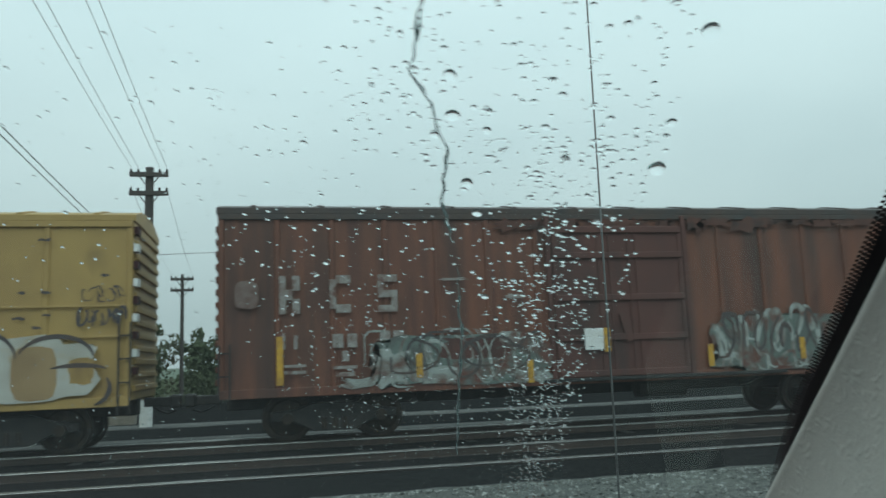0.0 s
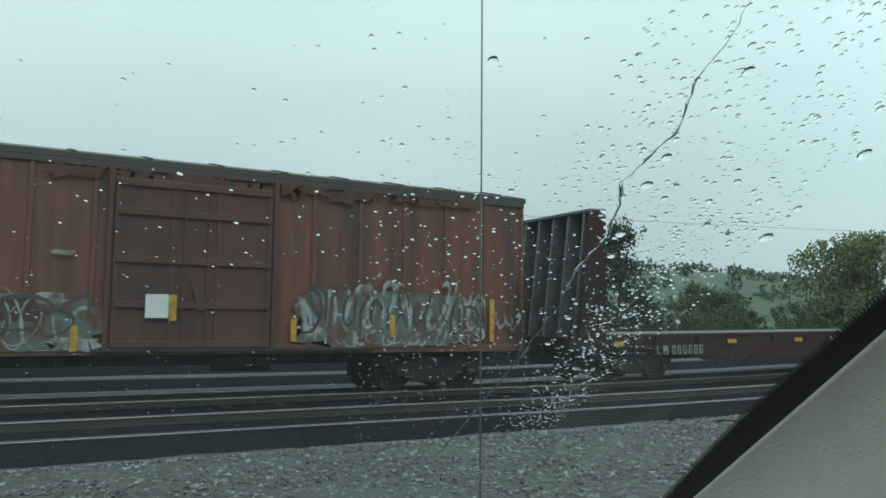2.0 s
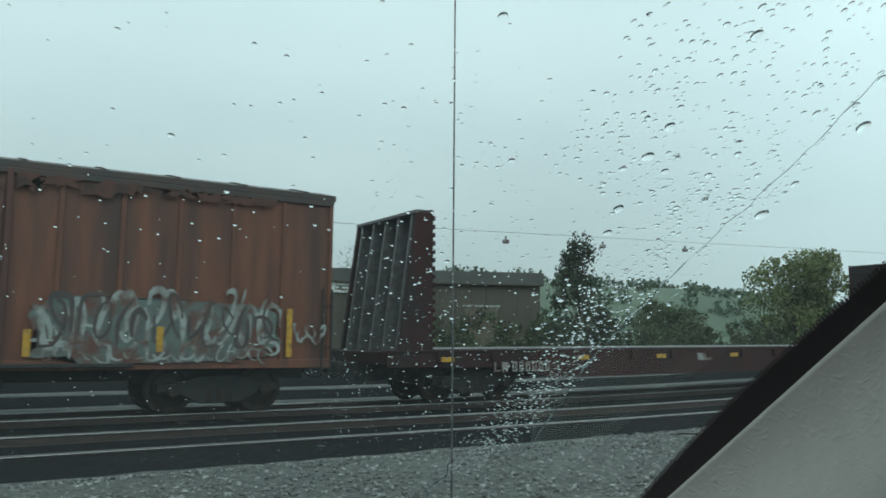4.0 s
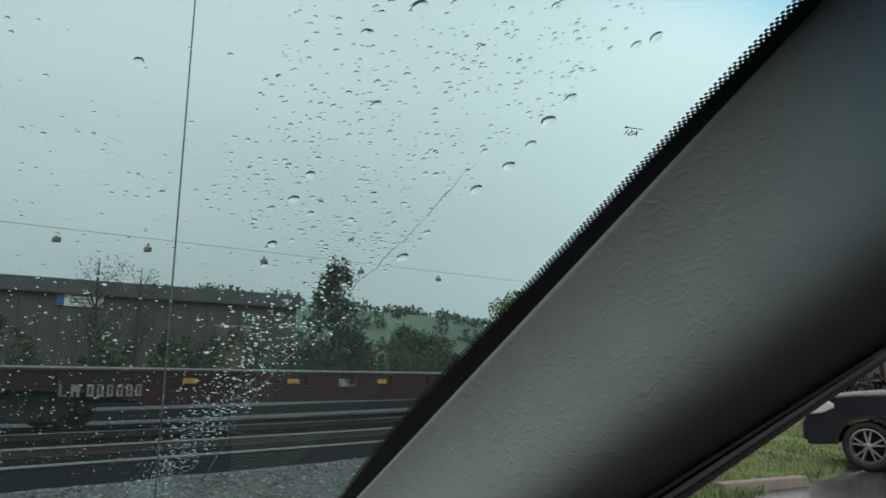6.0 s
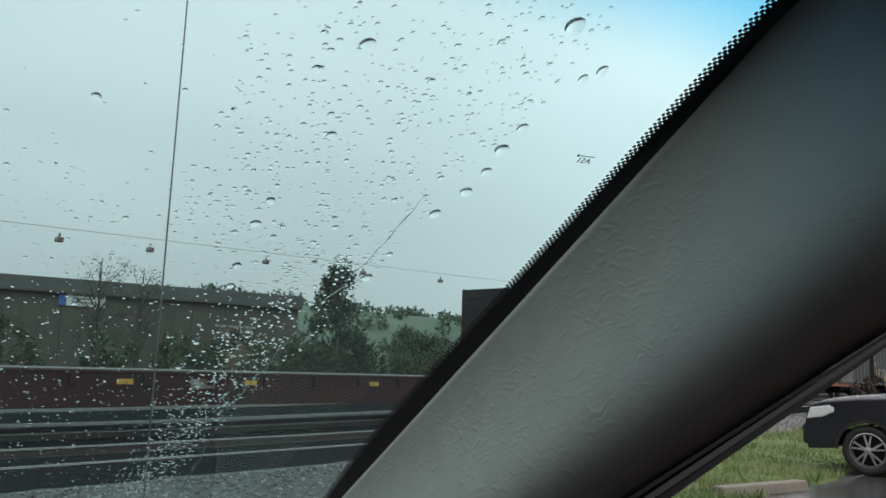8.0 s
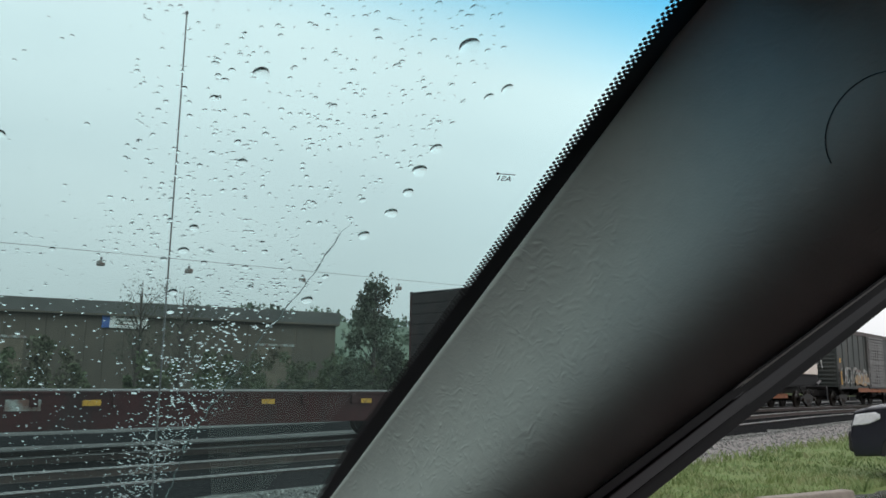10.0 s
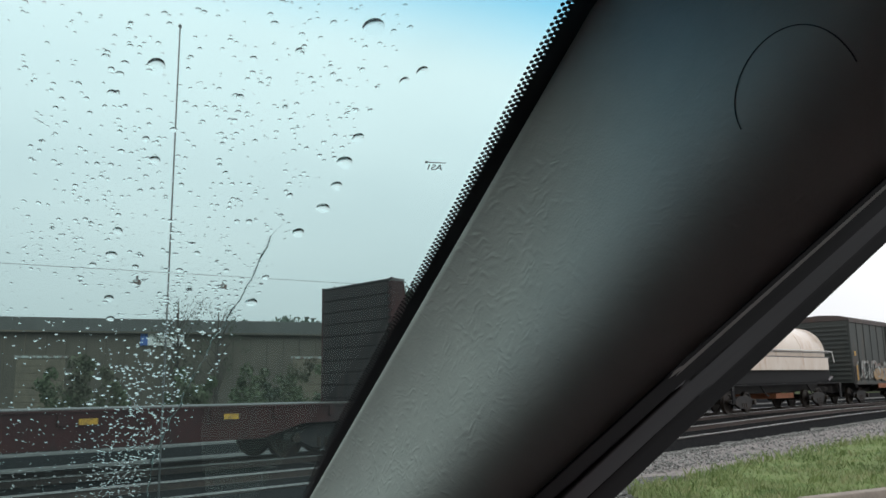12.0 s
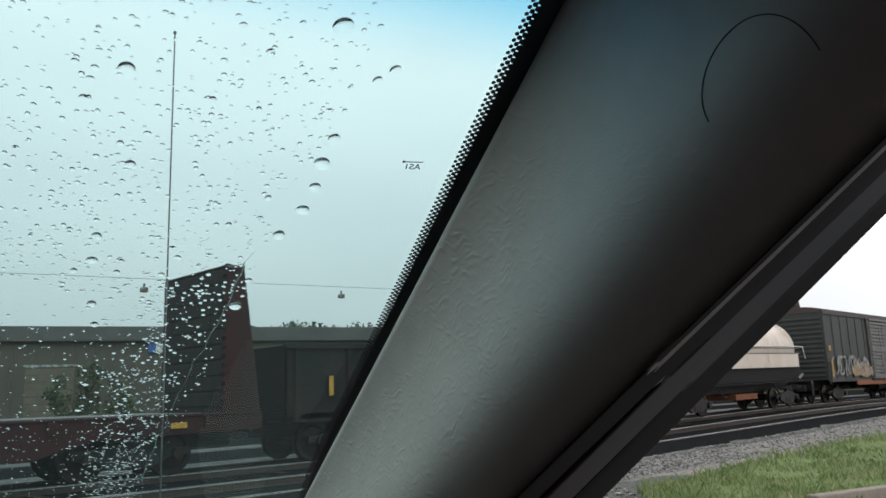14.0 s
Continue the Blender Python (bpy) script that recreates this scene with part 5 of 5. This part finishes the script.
def rain_on_glass():
    rnd = random.Random(12)
    drops = []

    def sow(count, a0, a1, b0, b1, r0, r1, power=2.0, centre=None):
        while count:
            a = rnd.uniform(a0, a1)
            if centre:
                mid, half = np.interp(a, (-.62, -.45, -.3, -.15), (-.098, -.075, -.066, -.048)), np.interp(a, (-.62, -.45, -.3, -.15), (.013, .017, .022, .030))
                b = rnd.gauss(mid, half)
            else:
                b = rnd.uniform(b0, b1)
            if b < clear_edge(a) - .004 * rnd.random():
                drops.append((a, b, r0 + (r1 - r0) * rnd.random() ** power))
                count -= 1

    sow(1150, -.64, -.10, 0, 0, .0007, .0019, 2.0, centre=True)
    sow(900, -.12, .20, -.165, .03, .0008, .0018, 2.0)
    sow(40, -.12, .20, -.14, .03, .0018, .0026, 1.5)
    sow(820, -.56, -.04, -.27, -.05, .0006, .0014)
    sow(620, -.62, .18, -.62, -.14, .0006, .0015, 2.0)
    sow(18, -.40, .16, -.45, -.14, .0012, .0022)
    verts, faces = [], []
    for a, b, r in drops:
        drop_mesh(r, r * rnd.uniform(.36, .46), 10, rnd.uniform(.9, 1.25), verts, faces, (a, b), rnd.uniform(0, .10))
    tagged(water("raindrops", verts, faces, GLASS), "many small raindrops clinging to the windshield", "raindrops", kind="stuff")
    # the large drops, a loose row that follows the pillar
    large = ((0.033, 0.019, 0.0058), (-0.012, 0.017, 0.0052), (-0.040, 0.007, 0.0048), (-0.127, -0.008, 0.0054), (-0.083, -0.110, 0.0044), (0.055, 0.021, 0.0044), (0.011, 0.020, 0.0044), (0.012, -0.093, 0.0038), (0.083, -0.100, 0.0054), (0.135, 0.005, 0.0070), (0.113, 0.042, 0.0041), (0.104, 0.034, 0.0034), (-0.134, -0.108, 0.0038), (-0.160, -0.105, 0.0034), (-0.057, -0.108, 0.0034), (0.059, -0.120, 0.0031), (0.071, -0.054, 0.0028), (-0.094, -0.004, 0.0031), (0.110, -0.029, 0.0031), (-0.034, -0.028, 0.0025), (-0.073, -0.056, 0.0025), (-0.248, -0.108, 0.0032), (-0.292, -0.112, 0.0032), (0.002, -0.224, 0.0031))
    for a, b, r in large:
        v, f = [], []
        drop_mesh(r * .9, r * .36, 24, rnd.uniform(1.0, 1.3), v, f, (0, 0), rnd.uniform(.02, .09))
        tagged(water("raindrop", v, f, GLASS @ Matrix.Translation((a, b, 0))), "large clear raindrop on the windshield", "raindrop", "large drops on the windshield")
    # a thin trickle that stays beside the pillar, and a heavier one that runs off early
    label = "thin crooked trickle of rain on the windshield"
    stay = [trickle(k, w, v, q, label) for k, w, v, q in (
        (((-.015, -.005), (-.032, -.012), (-.091, -.014), (-.154, -.026), (-.205, -.031)), .0004, .0009, 2),
        (((-.198, -.031), (-.273, -.039), (-.386, -.049), (-.41, -.048)), .0005, .0011, 2),
        (((-.405, -.048), (-.48, -.044), (-.62, -.041)), .0006, .0011, 2))]
    head = trickle(((.07, -.112), (.013, -.117), (-.03, -.112), (-.071, -.126), (-.126, -.115), (-.17, -.124), (-.212, -.121)), .0006, .0016, 5, "heavy crooked trickle of rain running down the windshield")
    tail = trickle(((-.22, -.122), (-.3, -.128), (-.42, -.143), (-.55, -.16)), .0007, .0013, 9, "heavy crooked trickle of rain running down the windshield")
    TRICKLES.extend((*stay, head, tail))


# ---- buildings and far things ----
def warehouse():
    """A long low metal-sided building beyond the tracks, turned a little from them."""
    a, b = Vector((6.0, 76.0, 0)), Vector((48.8, 59.4, 0))
    ang = math.degrees(math.atan2((b - a).y, (b - a).x))
    ln = (b - a).length
    w = empty("warehouse", pose(a.x, a.y, -.25, 0, 0, ang))
    tagged(w, "long low grey-brown metal-sided warehouse with a pale fascia", "building")
    part("wall", slab(0, ln, 0, 16, 0, 7.0), "wall_metal", w)
    part("roof", slab(-.3, ln + .3, -.35, 16.3, 7.0, 8.25, .05), "wall_band", w, "grey fascia and flat roof")
    part("gutter", slab(-.2, ln + .2, -.5, -.35, 7.0, 7.15), "wall_metal", w)
    seam = mesh_of("wall_panel", slab(-.70, .70, -.05, -.001, .4, 6.95, .02), "wall_metal")
    for i in range(int(ln / 1.5)):
        piece("wall_panel", seam, w, pose(.8 + 1.5 * i, 0, 0))
    for x, wd in ((8, 3.6), (16, 3.6), (38.5, 3.2)):
        part("door_lintel", slab(x - .2, x + wd + .2, -.16, .0, 4.9, 5.1, .02), "tag_pale", w, "pale lintel over a loading door")
        d = part("loading_door", slab(x, x + wd, -.10, .1, .1, 4.9), "door_tan", w, "tan loading door")
        for k in range(8):
            part("door_slat", slab(x + .05, x + wd - .05, -.13, -.10, .2 + k * .58, .68 + k * .58, .02), "door_tan", d)
    sg = empty("wall_sign", pose(0, 0, 0))
    sx = ((Vector((31.3, 66.2, 0)) - a).dot((b - a).normalized()))
    p = a + (b - a).normalized() * sx
    sg.matrix_basis = pose(p.x, p.y, 0, 0, 0, ang)
    tagged(sg, "white rectangular sign with a blue end on the warehouse wall", "sign")
    part("panel", slab(-1.25, 1.75, -.2, -.06, 5.75, 6.95, .02), "white_paint", sg)
    part("blue_end", slab(-1.85, -1.25, -.2, -.06, 5.75, 6.95, .02), "blue_paint", sg)
    bm = bmesh.new()
    for k in range(3):
        slab(-.8, 1.3 - .3 * k, -.21, -.195, 6.6 - .3 * k, 6.72 - .3 * k, bm=bm)
    part("text_bar", bm, "tag_pale", sg)


def brick_block():
    b = empty("brick_building", pose(-7.25, 35, -.25))
    tagged(b, "brown brick building of two storeys beyond the tracks", "building")
    part("wall", slab(-24, 0, 0, 12, 0, 7.3), "brick", b)
    part("parapet", slab(-24.1, .1, -.1, 12.1, 7.3, 7.7, .03), "wall_band", b)
    for x in (-2.6, -5.6, -8.6, -11.6):
        for z in (1.2, 4.5):
            wd = part("window", slab(x, x + 1.5, -.06, .05, z, z + 1.7, .02), "wall_band", b)
            for k in (0, 1):
                part("pane", slab(x + .08 + .7 * k, x + .72 + .7 * k, -.075, -.06, z + .1, z + 1.6), "dark_glass", wd)


def hill():
    bm = bmesh.new()
    nx, ny = 90, 16
    g = []
    for j in range(ny + 1):
        row = []
        for i in range(nx + 1):
            x, y = -80 + 900 * i / nx, 175 + 160 * j / ny
            u = j / ny
            h = (27.5 + 3.5 * noise.noise((x * .012, .3, 0)) + 1.4 * noise.noise((x * .05, y * .05, 4))) * math.sin(math.pi * min(.5, u * .9))
            h *= min(1, max(.35, 1 - (x - 300) / 500)) * min(1.0, max(0.12, (x + 40) / 210))
            row.append(bm.verts.new((x, y, -1 + h)))
        g.append(row)
    for j in range(ny):
        for i in range(nx):
            bm.faces.new((g[j][i], g[j][i + 1], g[j + 1][i + 1], g[j + 1][i]))
    tagged(link("hill", bm, "hill", smooth=True), "low wooded hill in the rain behind the yard", "hill", kind="structure")
    rnd = random.Random(77)
    cs = []
    for i in range(420):
        x = rnd.uniform(60, 520)
        u = rnd.uniform(.05, .75)
        y = 175 + 160 * u
        h = 27.5 * math.sin(math.pi * min(.5, u * .9)) * min(1, max(.35, 1 - (x - 300) / 500)) * min(1.0, max(0.12, (x + 40) / 210))
        cs.append((Vector((x, y, h + .4)), rnd.uniform(2.2, 4.2)))
    v, f = leaf_cloud(rnd, cs, .9, 15000)
    me = bpy.data.meshes.new("hill_woods")
    me.from_pydata(v, [], f)
    me.materials.append(M["hill"])
    tagged(new("hill_woods", me), "distant tree crowns on the hill", "woods", kind="stuff")


def woods(name, seed, x0, x1, y0, y1, h0, h1, n_, mat, leaves, leaf, label):
    """A belt of shrubs and small trees too dense to count."""
    rnd = random.Random(seed)
    cs = []
    for i in range(n_):
        x, y = rnd.uniform(x0, x1), rnd.uniform(y0, y1)
        h = rnd.uniform(h0, h1) * (.75 + .5 * abs(noise.noise((x * .13, y * .13, seed))))
        for k in range(5):
            z = h * (k + .5) / 5
            r = (.34 - .035 * k) * h * rnd.uniform(.5, .9)
            cs.append((Vector((x + rnd.gauss(0, .12) * h, y + rnd.gauss(0, .12) * h, z - .2)), r))
    v, f = leaf_cloud(rnd, cs, leaf, leaves)
    me = bpy.data.meshes.new(name)
    me.from_pydata(v, [], f)
    me.materials.append(M[mat])
    tagged(new(name, me), label, "woods", kind="stuff")


def surroundings():
    warehouse()
    brick_block()
    hill()
    tree(44.7, 49.4, 10.4, 8.6, "leaf_dark", "tall thin dark tree with an open crown beyond the tracks", 3, bare=.08, clumps=52, leaf=.11, count=7000, cone=.85)
    tree(107.5, 72.0, 15.0, 14.5, "leaf_yellow", "broad yellow-green spring tree in the distance", 5, bare=.12, clumps=46, leaf=.22, count=14000)
    tree(94.0, 84.0, 7.5, 11, "leaf_mid", "round green tree in the distance", 6, bare=.1, clumps=30, leaf=.2, count=6000)
    tree(27.6, 56.0, 9.3, 5.2, "leaf_dark", "bare early-spring tree before the warehouse", 8, bare=.35, clumps=44, leaf=.06, count=900)
    tree(31.2, 56.5, 9.0, 5.0, "leaf_dark", "bare early-spring tree before the warehouse", 9, bare=.35, clumps=44, leaf=.06, count=900)
    tree(-14.6, 45.0, 11.6, 4.2, "leaf_dark", "dark evergreen tree behind the yellow boxcar", 12, bare=.08, clumps=40, leaf=.11, count=4200, cone=.8)
    woods("shrub_belt", 14, 48, 130, 54, 80, 2.8, 5.2, 110, "leaf_mid", 44000, .15, "belt of green shrubs and small trees")
    woods("hedge", 15, 18, 48, 49, 55, 1.4, 4.6, 40, "leaf_mid", 24000, .11, "scrubby green bushes along the warehouse")
    woods("dark_hedge", 16, 30, 70, 44, 50, 1.2, 3.2, 40, "leaf_dark", 14000, .10, "dark scrub behind the tracks")
    woods("woods", 17, -24, 2, 52, 66, 3.6, 6.4, 36, "leaf_mid", 20000, .14, "green trees behind the utility poles")
    woods("shrubs", 19, 52, 75, 6, 13, 1.6, 3.0, 16, "bark", 4500, .10, "leafless brown shrubs")
    utility_pole(-3.45, 25.9, 7.85, (7.6, 7.0), .58, -.3, .95, .17)
    utility_pole(-4.5, 45.0, 6.65, (6.38, 5.78), .6, -.3, 0, .12)
    for k in (-.53, -.32, .32, .53):
        wire((-3.45 + k, 25.76, 7.83), (-2.2 + k, -9.0, 8.3), .35)
    for k in (-.53, .53):
        wire((-3.45 + k, 25.76, 7.23), (-4.5 + k, 44.86, 6.6), .2)
    for k in (0, .25):
        wire((-5.4 - k, 27.5, 6.55), (-3.3 - k, -9.0, 5.95 + k), .12, .012)
    box = empty("utility_cabinet", pose(-4.6, 28.2, -.25))
    tagged(box, "white utility cabinet beside the tracks", "cabinet")
    part("body", slab(-.62, .62, -.3, .3, .9, 1.9, .03), "white_paint", box)
    part("plinth", slab(-.5, .5, -.25, .25, 0, .9), "concrete", box)
    # signal wire with hanging markers
    lw = [(-30 + 4 * i, 43.2, 6.25 + .0365 * (-30 + 4 * i + 30) + .35) for i in range(30)]
    tagged(link("overhead_wire", tube(lw, .014, 5), "rack_light"), "thin pale wire strung across the yard", "wire", "overhead wires")
    for x, z in ((-6.5, 7.0), (1.5, 7.2), (10.2, 7.5), (18.84, 7.75), (24.13, 7.92), (32.5, 8.25), (41.5, 8.55), (50.5, 8.9)):
        mk = empty("wire_marker", pose(x, 43.2, z))
        tagged(mk, "small grey box-shaped marker, paled for haze, hung on the wire", "wire marker", "markers on the wire")
        # pale paint here stands in for rain haze over the box
        part("box", slab(-.20, .20, -.16, .16, -.14, .14, .05), "tag_pale", mk)
        part("clamp", slab(-.05, .05, -.05, .05, .14, .36, .01), "rack_light", mk)
    for x, h in ((-34.0, 9.0), (89.0, 11.0)):
        utility_pole(x, 43.4, h, (h - .35,), .7, -.3, 0, .14)
    # signal mast behind the last cars
    sm = empty("signal_mast", pose(56.5, 22.8, 0))
    tagged(sm, "black railway signal head on a mast", "signal")
    part("mast", rod((0, 0, -.3), (0, 0, 7.0), .09, seg=12), "black_steel", sm)
    part("head", lathe(((.2, 0), (.42, .05), (.45, .5), (.40, .85), (.1, .95)), Matrix.Translation((0, 0, 6.3)), 18), "black_steel", sm)
    part("ladder", slab(-.2, .2, .1, .14, 0, 6.2), "black_steel", sm)


build_ground()
surroundings()
suv()
own_car()
rain_on_glass()
TRAIN = [red_boxcar(), yellow_boxcar(), flatcar(), gondola(), tank_car(), dark_boxcar()]
second = dark_boxcar()
TRAIN.append((second[0], 88.9))
third = yellow_boxcar()
TRAIN.append((third[0], -34.6))
track("track_near", 12.415, 13.85, -0.10, 0.0, -16, 62)
track("track_far", 16.15, 17.585, 0.03, 0.03, -16, 62)

# how far the train has rolled west, by time
ROLLED = ((0, 0), (1, 1.97), (2, 3.95), (3.25, 6.41), (4.5, 8.89), (5.5, 10.95), (6.5, 13.03), (7.5, 15.17), (8.75, 17.95), (10, 20.80), (11, 23.17), (12, 25.55), (13, 27.95), (14, 30.40))


def motions():
    for car, s in TRAIN:
        rows_ = []
        for t, d in ROLLED:
            x = s - d
            z0, z1 = grade(x), grade(x + 15)
            rows_.append((t, pose(x, 16.868, z0 + .03, 0, -math.degrees(math.atan2(z1 - z0, 15)), 0)))
        walk(car, rows_)
    # the early trickle runs down the glass and away; the later one runs in from above and creeps
    high, mid, low, head, tail = TRICKLES
    creep = ((4.3, 0), (7.7, 0), (9.8, -.012), (12, -.018), (14, -.045))
    for ob, rows_ in ((high, ((0, .31), (2.2, .30), (3.2, .2), *creep)), (mid, ((0, .5), (2.2, .49), (3.2, .3), *creep)), (low, ((0, .73), (2.2, .72), (3.2, .45), *creep)), (head, ((0, .02), (1, .005), (2.2, -.02), (3.2, -.30), (4.3, -.66), (14, -.68))), (tail, ((0, .01), (1, .0), (2.2, -.02), (3.2, -.28), (4.3, -.54), (14, -.55)))):
        walk(ob, [(t, GLASS @ pose(a, 0, 0)) for t, a in rows_])
    ts, ds = [t for t, d in ROLLED], [d for t, d in ROLLED]
    for kind_, w, at in CARS:
        walk(w, [(i * .25, pose(*at, 0, -math.degrees(float(np.interp(i * .25, ts, ds)) / .46), 0)) for i in range(57)])


motions()
